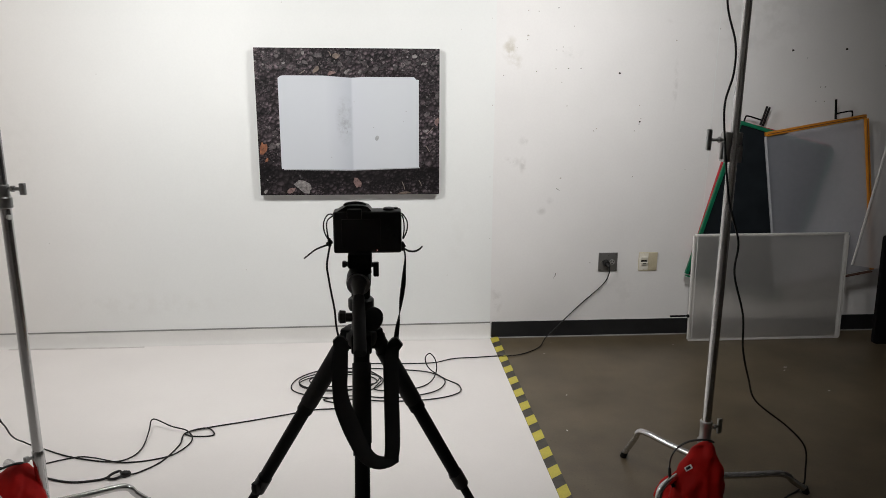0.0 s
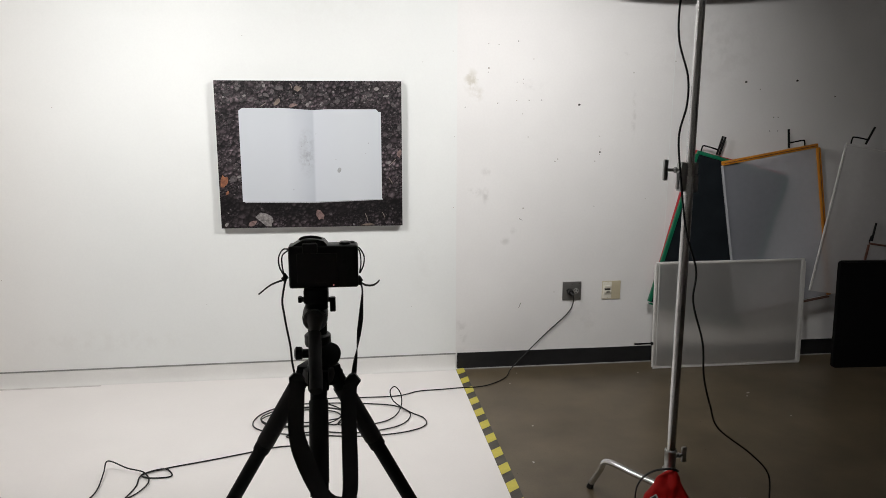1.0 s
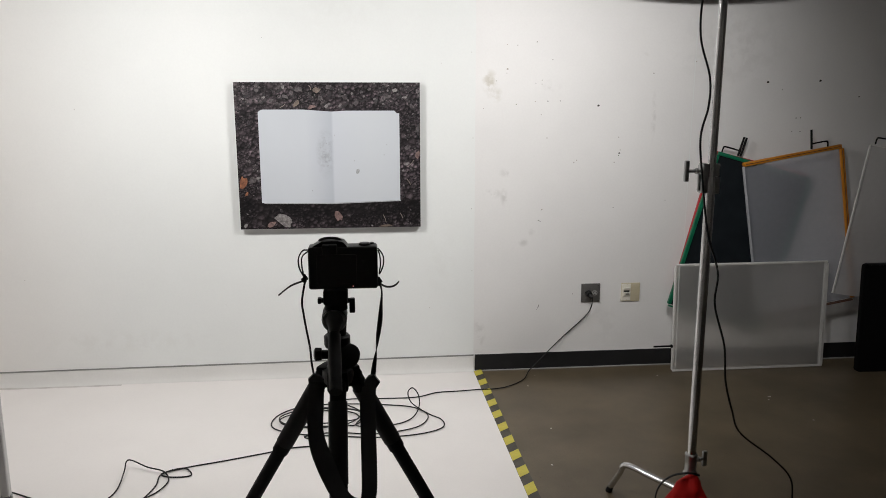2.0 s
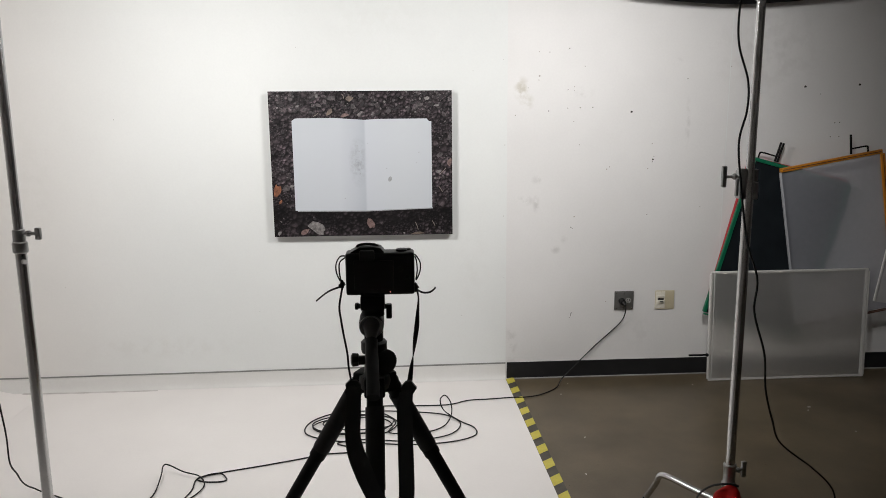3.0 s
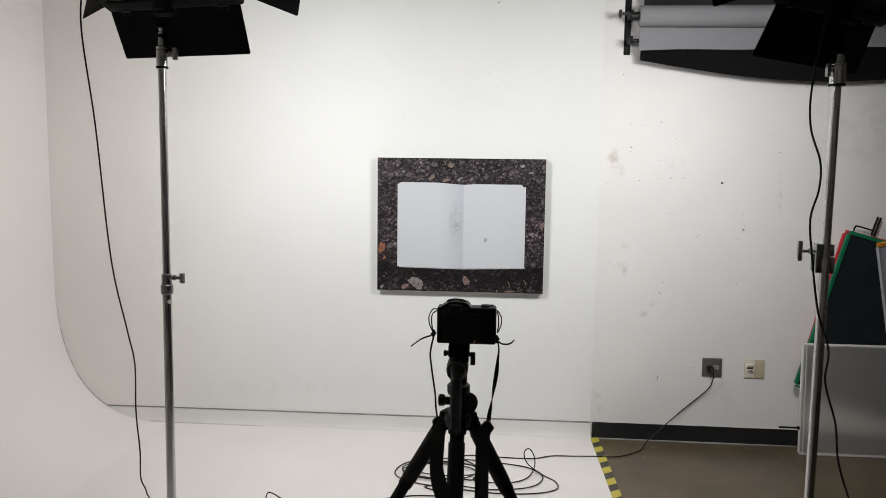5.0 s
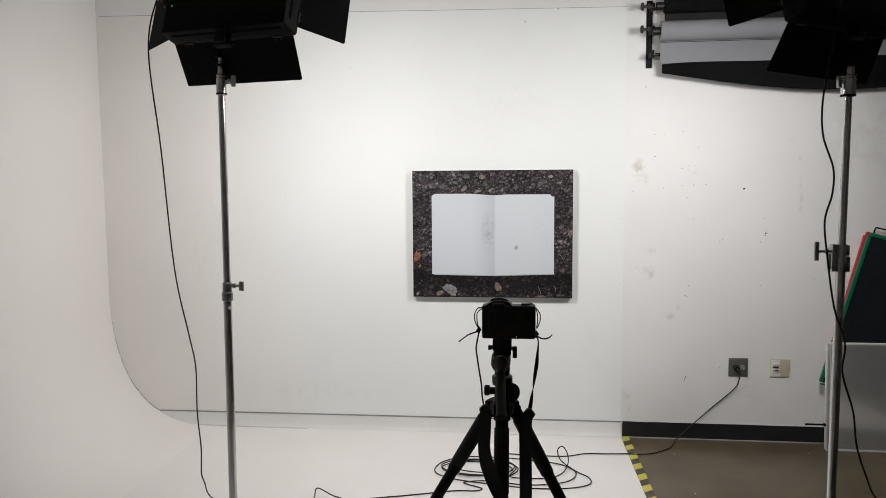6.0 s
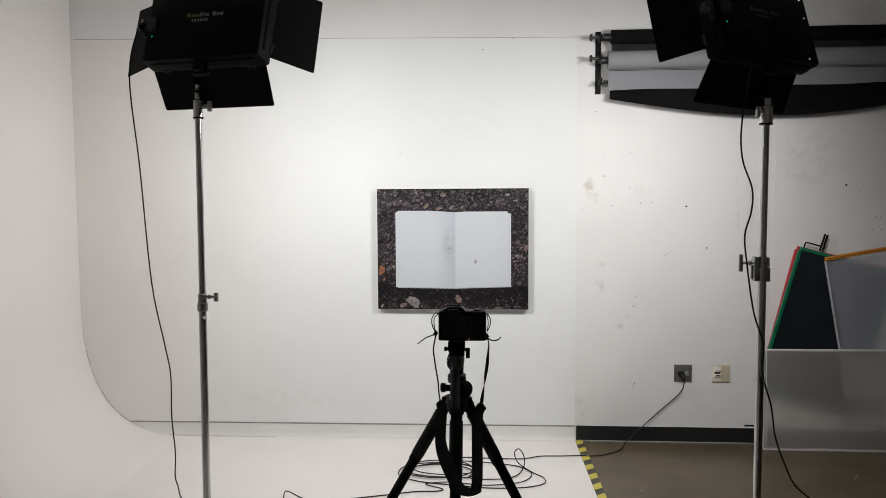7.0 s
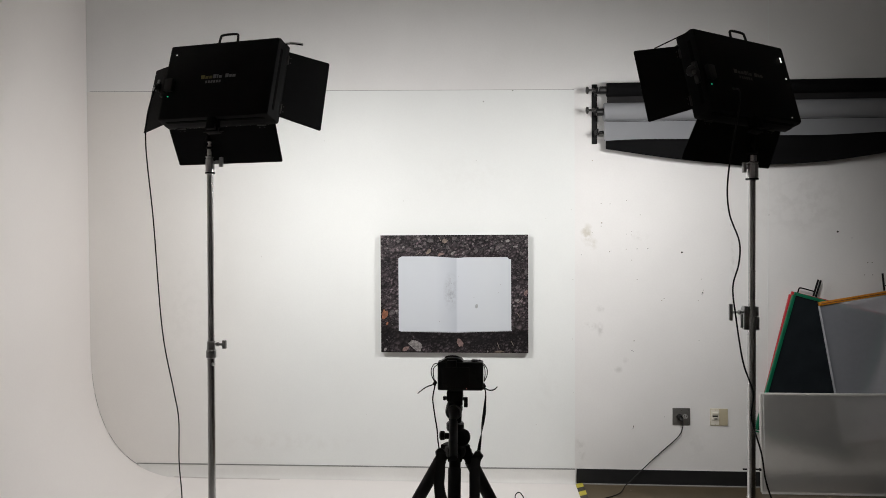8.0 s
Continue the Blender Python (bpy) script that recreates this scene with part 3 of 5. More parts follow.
def studio_light(m, label, doors, socket_side, dark_print, slots, pin):
    """A flat fluorescent panel: housing, vents, four tubes, four barn doors, handle and mount."""
    side = socket_side
    h = thing("studio_light", label, "studio light", m, "studio lights")
    bm = bm_new()
    # tapered housing: the back is a little smaller than the front
    back = rounded(-HW, HW, -HH, HH, 0.008, 2)
    def ring(scale_x, scale_z, y):
        return [bm.verts.new((x * scale_x, y, z * scale_z)) for x, z in back]
    rings = [ring(0.965, 0.95, 0.0), ring(0.985, 0.978, 0.003), ring(1.0, 1.0, 0.014), ring(1.0, 1.0, HD), ring(1.008, 1.01, HD + 0.003), ring(1.008, 1.01, HD + 0.034), ring(0.96, 0.95, HD + 0.034), ring(0.95, 0.93, HD + 0.004)]
    n = len(back)
    for p, q in zip(rings, rings[1:]):
        for i in range(n):
            k = (i + 1) % n
            bm.faces.new((p[i], p[k], q[k], q[i]))
    bm.faces.new(rings[0])
    bm.faces.new(rings[-1])
    body = part("housing", bm, BLACK_METAL, h, "black sheet metal lamp housing")
    # vent slots on the lower edge and the sides
    part("vent", box(bm_new(), -HW * 0.88, HW * 0.88, 0.022, 0.036, -HH - 0.0025, -HH + 0.002), VENT, body)
    for end in (-1, 1):
        part("vent", box(bm_new(), end * HW - 0.0022, end * HW + 0.0022, 0.024, 0.038, -HH * 0.8, HH * 0.75), VENT, body)
    part("reflector", box(bm_new(), -HW * 0.94, HW * 0.94, HD + 0.0045, HD + 0.006, -HH * 0.92, HH * 0.92), REFLECTOR, body, "white reflector behind the tubes")
    for i in range(4):
        z = (i - 1.5) * 0.08
        part("tube", rod(bm_new(), (-HW * 0.88, HD + 0.02, z), (HW * 0.88, HD + 0.02, z), 0.010, segments=14), TUBE_GLOW, h, "lit white fluorescent tube")
    for d in doors:
        barn_door(h, *d)
    shift = 0.036 if dark_print else 0.0
    part("door_stay", rod(bm_new(), (side * (HW - 0.01), 0.03, HH - 0.004), (side * (HW + 0.085), Y0 + 0.055, HH - 0.032), 0.0028, segments=8), BLACK_METAL, h, "thin black stay rod of a barn door")
    line = smooth_line([(-0.047, 0.03, HH - 0.002), (-0.045, 0.03, HH + 0.036), (-0.034, 0.03, HH + 0.052), (0.034, 0.03, HH + 0.052), (0.045, 0.03, HH + 0.036), (0.047, 0.03, HH - 0.002)], 6)
    line = [p + Vector((shift, 0, 0)) for p in line]
    part("handle", sweep(bm_new(), line, 0.0055, segments=10), BLACK_PLASTIC, h, "black carrying handle")
    # mains inlet, switch knob and pilot light on the back
    bm = box(bm_new(), side * HW * 0.86 - 0.02, side * HW * 0.86 + 0.02, -0.018, 0.003, -0.05, 0.01, 0.004)
    part("mains_inlet", bm, BLACK_PLASTIC, h)
    bm = rod(bm_new(), (side * HW * 1.0, 0.02, -0.012), (side * HW * 1.0 + side * 0.030, 0.02, -0.012), 0.009, segments=12)
    lathe(bm, (side * (HW + 0.026), 0.02, -0.012), (side, 0, 0), [(0, 0.012), (0.004, 0.021), (0.018, 0.023), (0.028, 0.015)], 10)
    box(bm, side * (HW + 0.012) - 0.008, side * (HW + 0.012) + 0.008, 0.010, 0.032, -0.062, 0.034, 0.004)
    knob = part("tilt_knob", bm, BLACK_PLASTIC, h, "ribbed black tilt knob with its bracket")
    bm = box(bm_new(), side * (HW + 0.034) - 0.005, side * (HW + 0.034) + 0.005, 0.004, 0.010, -0.006, 0.020, 0.002)
    rod(bm, (side * (HW + 0.046), -0.002, -0.028), (side * (HW + 0.046), 0.008, -0.028), 0.008, segments=10)
    part("screw", bm, DARK_STEEL if dark_print else STEEL, knob, "small steel screws")
    bm = rod(bm_new(), (-side * (HW + 0.004), 0.05, HH - 0.006), (-side * (HW + 0.035), 0.055, HH - 0.006), 0.004, segments=10)
    box(bm, -0.030, 0.030, -0.007, 0.007, -0.0035, 0.0035, 0.002, pose(-side * (HW + 0.05), 0.058, HH - 0.006, 0, 4, 12))
    part("door_lock", bm, CHROME, h, "small chrome wing bolt")
    led = rod(bm_new(), (side * HW * 0.87, -0.0025, -0.072), (side * HW * 0.87, 0.002, -0.072), 0.0032, segments=10)
    part("pilot_light", led, LED_GREEN, h, "small green pilot light")
    # glowing strips stand in for tube light leaking through narrow slots
    for x, z, hi in slots:
        part("leak_glow", box(bm_new(), x - 0.003, x + 0.003, -0.0012, 0.001, z - hi, z + hi), SLOT_GLOW, body, "glowing strip for tube light leaking from the housing")
    # small printed bars on the back, all in one darker colour on the right light
    x = -0.086
    for width, mat_ in ((0.019, GOLD_PRINT), (0.015, GOLD_PRINT), (0.015, GOLD_PRINT), (0.016, GREY_PRINT), (0.006, GREY_PRINT), (0.015, GREY_PRINT), (0.008, None), (0.016, GREY_PRINT), (0.012, GREY_PRINT), (0.015, GREY_PRINT)):
        if mat_ is not None:
            part("lettering", box(bm_new(), x, x + width, -0.0008, 0.001, 0.004, 0.022 if width > 0.0155 or width < 0.007 else 0.017), dark_print or mat_, h)
        x += width + 0.004
    for i in range(6):
        part("lettering", box(bm_new(), -0.060 + i * 0.0135, -0.051 + i * 0.0135, -0.0008, 0.001, -0.018, -0.006), dark_print or GREY_PRINT, h)
    # mount: a bracket under the housing and a socket over the stand's pin
    bm = box(bm_new(), -0.022, 0.022, 0.004, 0.046, -HH - 0.05, -HH + 0.03, 0.004)
    box(bm, -0.034, 0.034, 0.02, 0.05, -HH - 0.058, -HH - 0.03, 0.005)
    rod(bm, (-0.05, 0.035, -HH - 0.044), (0.05, 0.035, -HH - 0.044), 0.008, segments=12)
    mount = part("mount", bm, BLACK_METAL, h)
    # an arm from the bracket to a receiver that sits on the stand's pin
    back = m.inverted()
    low, high = back @ Vector((pin[0], pin[1], 2.118)), back @ Vector((pin[0], pin[1], 2.185))
    bm = rod(bm_new(), low, high, 0.0185, segments=20)
    rod(bm, low, low + (high - low) * 0.12, 0.0215, segments=20)
    sweep(bm, [(low + high) / 2, high, Vector((0, 0.036, -HH - 0.012))], 0.012, segments=12)
    part("receiver", bm, BLACK_METAL, mount, "black receiver socket on the stand pin")
    return h


studio_light(HEAD_L, "black fluorescent panel light with open barn doors", [
    ((0.0, Y0, -HH - 0.004), (1, 0, 0), (0, 0.112, -0.128), 0.268, 0.264),
    ((0, Y0, HH + 0.004), (1, 0, 0), (0, 0.178, -0.068), 0.235, 0.275),
    ((HW + 0.004, Y0, 0), (0, 0, 1), (0.134, 0.135, 0), 0.158, 0.168),
    ((-HW - 0.004, Y0, 0), (0, 0, 1), (-0.19, 0.075, 0), 0.155, 0.165)], -1, None, ((-0.235, 0.135, 0.002),), (-1.009 + 0.011, 2.87))
studio_light(HEAD_R, "black fluorescent panel light with open barn doors", [
    ((-0.018, Y0, -HH - 0.004), (1, 0, 0), (0, 0.112, -0.128), 0.252, 0.266),
    ((0, Y0, HH + 0.004), (1, 0, 0), (0, 0.185, -0.045), 0.235, 0.275),
    ((HW + 0.004, Y0, 0.006), (0, 0, 1), (0.126, 0.143, 0), 0.146, 0.150),
    ((-HW - 0.004, Y0, 0.001), (0, 0, 1), (-0.141, 0.114, 0), 0.146, 0.166)], -1, DIM_PRINT, ((0.238, 0.115, 0.012), (0.241, 0.022, 0.003), (0.212, -0.168, 0.0015)), (1.388, 2.92))


# ---- cords ----
def cord(name, points, r, label, steps=8):
    ob = new(name, mesh_of(name, sweep(bm_new(), smooth_line(points, steps), r, segments=8), RUBBER))
    return tagged(ob, label, "power cord", "power cords")


def on_head(head, *p):
    return head @ Vector(p)


cord("power_cord", [on_head(HEAD_L, -HW - 0.02, 0.015, 0.0), on_head(HEAD_L, -HW - 0.035, -0.01, -0.05), (-1.272, 2.82, 2.14), (-1.289, 2.92, 1.764), (-1.291, 3.0, 1.252), (-1.267, 3.06, 0.955), (-1.266, 3.11, 0.80), (-1.262, 3.10, 0.598),
                    (-1.250, 3.10, 0.43), (-1.277, 3.15, 0.292), (-1.300, 3.23, 0.205), (-1.325, 3.30, 0.138), (-1.345, 3.375, 0.078), (-1.350, 3.43, 0.038), (-1.335, 3.45, 0.013), (-1.26, 3.415, 0.008), (-1.13, 3.345, 0.008), (-0.96, 3.292, 0.008), (-0.88, 3.312, 0.008), (-0.848, 3.39, 0.012), (-0.855, 3.51, 0.030), (-0.866, 3.58, 0.043),
                    (-0.844, 3.585, 0.045), (-0.77, 3.55, 0.028), (-0.69, 3.515, 0.02), (-0.655, 3.43, 0.012), (-0.72, 3.32, 0.008), (-0.88, 3.28, 0.0085), (-1.02, 3.315, 0.0155), (-1.10, 3.335, 0.0085), (-1.22, 3.28, 0.008), (-1.28, 3.20, 0.008)], 0.0031,
     "thin black power cord hanging from the light")
cord("power_cord", [on_head(HEAD_R, -HW * 0.50, -0.012, -0.08), on_head(HEAD_R, -HW * 0.50, -0.035, -0.14), (1.213, 2.68, 1.93), (1.232, 2.73, 1.78), (1.279, 2.75, 1.66), (1.268, 2.72, 1.57), (1.235, 2.69, 1.477), (1.243, 2.68, 1.36), (1.265, 2.66, 1.18),
                    (1.297, 2.64, 1.06), (1.285, 2.62, 0.96), (1.316, 2.60, 0.832), (1.350, 2.64, 0.70), (1.412, 2.70, 0.57), (1.505, 2.80, 0.435), (1.665, 2.85, 0.305), (1.748, 2.86, 0.215), (1.783, 2.89, 0.10), (1.800, 2.915, 0.02), (1.765, 2.90, 0.0034), (1.681, 2.846, 0.0034), (1.52, 2.68, 0.0034), (1.45, 2.50, 0.0034)], 0.0033,
     "thin black power cord hanging from the light")


def coil_points():
    """The long extension cord: from the wall, over the floor, a loose coil, then on to the left."""
    pts = [(1.517, 4.598, 0.455), (1.516, 4.605, 0.40), (1.491, 4.630, 0.33), (1.357, 4.636, 0.202), (1.230, 4.60, 0.096), (1.135, 4.545, 0.03), (1.08, 4.46, 0.0055), (0.965, 4.362, 0.0055), (0.86, 4.33, 0.007), (0.813, 4.328, 0.0095),
           (0.68, 4.315, 0.0095), (0.56, 4.305, 0.0095), (0.44, 4.262, 0.0095), (0.25, 4.262, 0.0095), (0.08, 4.27, 0.0095), (0.04, 4.23, 0.0095), (0.12, 4.15, 0.0095), (0.17, 4.05, 0.0095), (0.12, 3.95, 0.0095)]
    loops = ((-0.06, 4.03, 0.20, 0.10), (-0.03, 4.05, 0.18, 0.085), (-0.05, 4.02, 0.21, 0.11))
    z = 0.0095
    for cx, cy, rx, ry in loops:
        for i in range(8):
            a = -0.9 - 2 * math.pi * i / 8
            z += 0.0009
            pts.append((cx + rx * math.cos(a), cy + ry * math.sin(a), z))
    pts += [(0.13, 3.93, 0.014), (0.30, 3.93, 0.011), (0.40, 3.99, 0.012), (0.445, 4.07, 0.035), (0.447, 4.11, 0.085), (0.418, 4.12, 0.125), (0.392, 4.12, 0.10), (0.412, 4.11, 0.045), (0.49, 4.05, 0.011), (0.555, 3.97, 0.0095), (0.55, 3.88, 0.0095), (0.44, 3.82, 0.0095), (0.25, 3.80, 0.0095),
            (0.05, 3.83, 0.0095), (-0.17, 3.88, 0.0095), (-0.29, 3.97, 0.0095), (-0.27, 4.11, 0.0095), (-0.14, 4.20, 0.0095), (0.08, 4.20, 0.0115), (0.30, 4.18, 0.0095), (0.43, 4.13, 0.0095), (0.49, 4.02, 0.0095), (0.42, 3.89, 0.0115), (0.22, 3.84, 0.0095), (0.02, 3.87, 0.0115), (-0.12, 3.84, 0.0095),
            (-0.02, 3.775, 0.0095), (-0.05, 3.74, 0.0095), (-0.16, 3.73, 0.0095), (-0.301, 3.684, 0.0085), (-0.45, 3.635, 0.0085), (-0.60, 3.59, 0.0085), (-0.70, 3.545, 0.0085), (-0.67, 3.51, 0.0085), (-0.59, 3.505, 0.0085), (-0.575, 3.53, 0.0085), (-0.62, 3.575, 0.0125), (-0.70, 3.53, 0.012),
            (-0.70, 3.43, 0.0085), (-0.735, 3.30, 0.0085), (-0.80, 3.22, 0.0085), (-0.845, 3.195, 0.012)]
    return [(x, y - 0.020, z) if y < 4.2 else (x, y - 0.010, z) if y < 4.28 else (x, y, z) for x, y, z in pts]


extension_cord = cord("extension_cord", coil_points(), 0.0032, "black extension cord lying in a loose coil on the white floor")
bm = lathe(bm_new(), (-0.826, 3.184, 0.015), (-0.95, -0.25, 0.0), [(0.0, 0.005), (0.004, 0.011), (0.022, 0.0155), (0.032, 0.0125), (0.038, 0.004)], 12)
sweep(bm, smooth_line([(-0.858, 3.176, 0.020), (-0.872, 3.190, 0.022), (-0.898, 3.180, 0.016), (-0.905, 3.158, 0.012), (-0.880, 3.150, 0.012), (-0.860, 3.162, 0.014), (-0.850, 3.172, 0.016)], 5), 0.0052, segments=8)
part("connector", bm, BLACK_PLASTIC, extension_cord, "black cord connector with a carrying loop")
cord("power_cord", [(-0.902, 3.166, 0.014), (-0.935, 3.152, 0.009), (-1.038, 3.142, 0.0085), (-1.15, 3.18, 0.0085), (-1.26, 3.24, 0.0085), (-1.42, 3.27, 0.0085), (-1.62, 3.2, 0.0085)], 0.0045, "thin black power cord plugged into the extension")


# ---- sandbags on the stand bases ----
def sandbag(m, label, seed, tall, wide, flip=1):
    """A red saddle bag slumped over the hub of a stand: a full lobe in front, a second one beside it, with a strap and a tag."""
    b = thing("sandbag", label, "sandbag", m, "sandbags")
    for name, cx, cy, size, high in (("lobe", 0.0, 0.0, wide, tall), ("lobe", -0.074 * flip, 0.060, 0.78, 0.095)):
        bm = bm_new()
        bmesh.ops.create_icosphere(bm, subdivisions=5, radius=1.0)
        for v in bm.verts:
            x, y, z = v.co
            q = 1.0 / max(abs(x) ** 2.6 + abs(y) ** 2.6 + abs(z) ** 2.6, 1e-6) ** (1 / 2.6)
            x, y, z = x * q, y * q, z * q
            up = 0.5 + 0.5 * z
            w = 1.0 - 0.55 * up ** 2.0
            p = Vector((x * 0.100 * w * size + flip * 0.030 * up ** 1.4, y * 0.070 * w * size + 0.090 * up ** 1.7, up * high))
            fold = noise.noise(Vector((p.x * 34, p.y * 16, p.z * 9)) + Vector((seed, 0, 0))) * 0.011 * (0.4 + up)
            crease = 0.5 - abs(noise.noise(Vector((p.x * 13 + p.z * 9, p.y * 8, p.z * 15 - p.x * 10)) + Vector((0, 0, seed))))
            fold += 0.020 * (crease ** 3 - 0.06) * (0.3 + up)
            wr = fold + noise.noise(p * 24 + Vector((seed, 3, 0))) * 0.008 + noise.noise(p * 60 + Vector((0, seed, 0))) * 0.003
            v.co = p + Vector((x * 0.8, y, 0.2 * z)) * wr + Vector((cx, cy, 0))
            v.co.z = max(v.co.z, 0.001)
        part(name, bm, RED_CLOTH, b, "slack red nylon sandbag half")
    k = tall - 0.268
    line = smooth_line([(0.052 * flip, 0.10, 0.262 + k), (0.020 * flip, 0.07, 0.279 + k), (-0.030 * flip, 0.055, 0.272 + k), (-0.068 * flip, 0.035, 0.250 + k), (-0.088 * flip, 0.015, 0.218 + k), (-0.090 * flip, -0.005, 0.180 + k), (-0.082 * flip, -0.020, 0.145 + k), (-0.070 * flip, -0.028, 0.125 + k)], 8)
    strap = part("strap", sweep(bm_new(), line, 0.0050, 0.0032, segments=8, side=(0, 1, 0.2)), BLACK_PLASTIC, b, "black carrying strap")
    part("sleeve", sweep(bm_new(), line[-18:], 0.0085, 0.006, segments=8, side=(0, 1, 0.2)), BLACK_PLASTIC, strap)
    bm = box(bm_new(), -0.014, 0.014, -0.002, 0.002, -0.0075, 0.0075, 0.001, pose(-0.026 * flip, -0.018, 0.205 + k, -32, -42 * flip, 0))
    tag = part("tag", bm, WHITE_ENAMEL, b, "small silver label tag")
    part("tag_print", box(bm_new(), -0.009, 0.009, -0.0026, -0.0021, -0.004, 0.0045, 0, pose(-0.026 * flip, -0.018, 0.205 + k, -32, -42 * flip, 0)), BLACK_PLASTIC, tag)
    return b


sandbag(pose(1.292, 2.765, 0.0, 0, 0, -25), "red nylon saddle sandbag over the stand base", 3.1, 0.268, 1.0)
sandbag(pose(-1.085, 2.79, 0.004, 0, 0, 20), "red nylon saddle sandbag over the stand base", 7.7, 0.235, 1.22)


# ---- tripod and digital camera ----
def tripod():
    t = thing("tripod", "black camera tripod with spread legs and a ball head", "tripod", pose(0.141, 2.135, 0.004))
    bm = lathe(bm_new(), (0, 0, 0), (0, 0, 1), [(0.895, 0.0150), (0.900, 0.0175), (0.930, 0.019), (0.938, 0.033), (0.956, 0.038), (0.970, 0.036), (0.976, 0.024), (1.015, 0.022), (1.018, 0.017)])
    part("crown", bm, BLACK_PLASTIC, t)
    part("centre_column", rod(bm_new(), (0, 0, 0.70), (0, 0, 1.04), 0.0145), BLACK_METAL, t)
    bm = lathe(bm_new(), (0, 0, 0), (0, 0, 1), [(1.022, 0.014), (1.024, 0.028), (1.030, 0.030), (1.048, 0.030), (1.052, 0.026), (1.053, 0.018)])
    part("column_collar", bm, BLACK_PLASTIC, t)
    # a round housing that faces back, with a grey rim and a cone that carries the handle
    bm = lathe(bm_new(), (-0.004, 0.030, 1.096), (0, -1, -0.10), [(-0.004, 0.016), (0.0, 0.026), (0.004, 0.0285), (0.046, 0.0285), (0.052, 0.0275), (0.054, 0.0245), (0.0515, 0.0235), (0.050, 0.010)], 32)
    rod(bm, (0, 0, 1.045), (0, 0, 1.085), 0.021, 0.023)
    head = part("pan_head", bm, BLACK_METAL, t, "round black pan head")
    bm = lathe(bm_new(), (-0.004, 0.030, 1.096), (0, -1, -0.10), [(0.0535, 0.0262), (0.0550, 0.0272), (0.0562, 0.0266), (0.0550, 0.0246)], 32)
    part("friction_ring", bm, STEEL, head, "thin grey metal rim")
    bm = lathe(bm_new(), (-0.004, -0.018, 1.094), (0.02, -0.80, -0.60), [(-0.006, 0.0215), (0.004, 0.0205), (0.020, 0.0145), (0.034, 0.0118), (0.040, 0.0105)], 24)
    part("cone", bm, DARK_STEEL, head, "grey cone between the head and its handle")
    bm = box(bm_new(), -0.027, 0.027, -0.027, 0.027, 1.128, 1.161, 0.004)
    rod(bm, (0, 0, 1.112), (0, 0, 1.13), 0.026, 0.025)
    clamp_ = part("plate_clamp", bm, BLACK_METAL, head)
    bm = rod(bm_new(), (-0.026, 0, 1.133), (-0.034, 0, 1.133), 0.006, segments=12)
    box(bm, -0.041, -0.032, -0.008, 0.008, 1.126, 1.140, 0.003)
    part("lever", bm, BLACK_PLASTIC, clamp_)
    bm = rod(bm_new(), (0.024, 0, 1.131), (0.034, 0, 1.131), 0.006, segments=12)
    box(bm, 0.030, 0.043, -0.007, 0.007, 1.103, 1.137, 0.003)
    part("lever", bm, BLACK_PLASTIC, clamp_)
    # the panning handle points back and down
    line = [Vector((-0.003, -0.040, 1.078)), Vector((-0.003, -0.052, 1.070)), Vector((-0.002, -0.070, 1.056)), Vector((0.0, -0.10, 1.032))]
    arm = part("pan_handle", sweep(bm_new(), smooth_line(line, 6), 0.0085, segments=12), BLACK_METAL, t)
    part("grip", sweep(bm_new(), [Vector((-0.003, -0.054, 1.0685)), Vector((-0.003, -0.057, 1.066)), Vector((0.0, -0.11, 1.026)), Vector((0.003, -0.172, 0.985)), Vector((0.003, -0.176, 0.982))], 0.0142, segments=16), GREY_PLASTIC, arm, "dark rubber handle grip")
    bm = rod(bm_new(), (-0.012, 0, 1.004), (-0.045, 0.0, 1.004), 0.011, segments=12)
    lathe(bm, (-0.034, 0, 1.005), (-1, 0, 0), [(0, 0.008), (0.003, 0.0155), (0.016, 0.0165), (0.020, 0.010)], 8)
    part("lock_knob", bm, BLACK_PLASTIC, t)
    bm = rod(bm_new(), (0.018, 0.0, 1.0), (0.034, 0.0, 1.0), 0.008, segments=12)
    lathe(bm, (0.018, -0.004, 1.003), (0.55, -0.83, 0.05), [(0, 0.010), (0.004, 0.027), (0.010, 0.029), (0.018, 0.0285), (0.023, 0.021)], 24)
    part("crank", bm, GREY_PLASTIC, t, "round winding knob of the column")
    for fx, fy, text in ((-0.548, 0.280, False), (0.476, 0.256, False), (0.006, -0.56, True)):
        d = Vector((fx, fy, 0)).normalized()
        top = d * 0.040 + Vector((0, 0, 0.945))
        foot = Vector((fx, fy, 0.0))
        ax = (foot - top).normalized()
        full = (foot - top).length
        side = Vector((-d.y, d.x, 0))
        bm = rod(bm_new(), top, top + ax * (full * 0.21), 0.0185, segments=20)
        rod(bm, top + ax * (full * 0.20), top + ax * (full * 0.225), 0.020, segments=20)
        ball(bm, top, 0.021, sub=2)
        box(bm, -0.024, 0.024, -0.018, 0.016, -0.026, 0.022, 0.006, Matrix.Translation(d * 0.030 + Vector((0, 0, 0.953))) @ d.to_track_quat("Y", "Z").to_matrix().to_4x4())
        leg = part("leg", bm, BLACK_METAL, t, "black telescopic tripod leg")
        part("padding", sweep(bm_new(), [top + ax * (full * k) for k in (0.035, 0.04, 0.10, 0.198, 0.20)], 0.0215, segments=18), GREY_PLASTIC, leg, "dark foam leg padding")
        part("lower_section", rod(bm_new(), top + ax * (full * 0.21), top + ax * (full * 0.49), 0.0170, segments=18), BLACK_METAL, leg)
        bm = rod(bm_new(), top + ax * (full * 0.458), top + ax * (full * 0.503), 0.0192, segments=18)
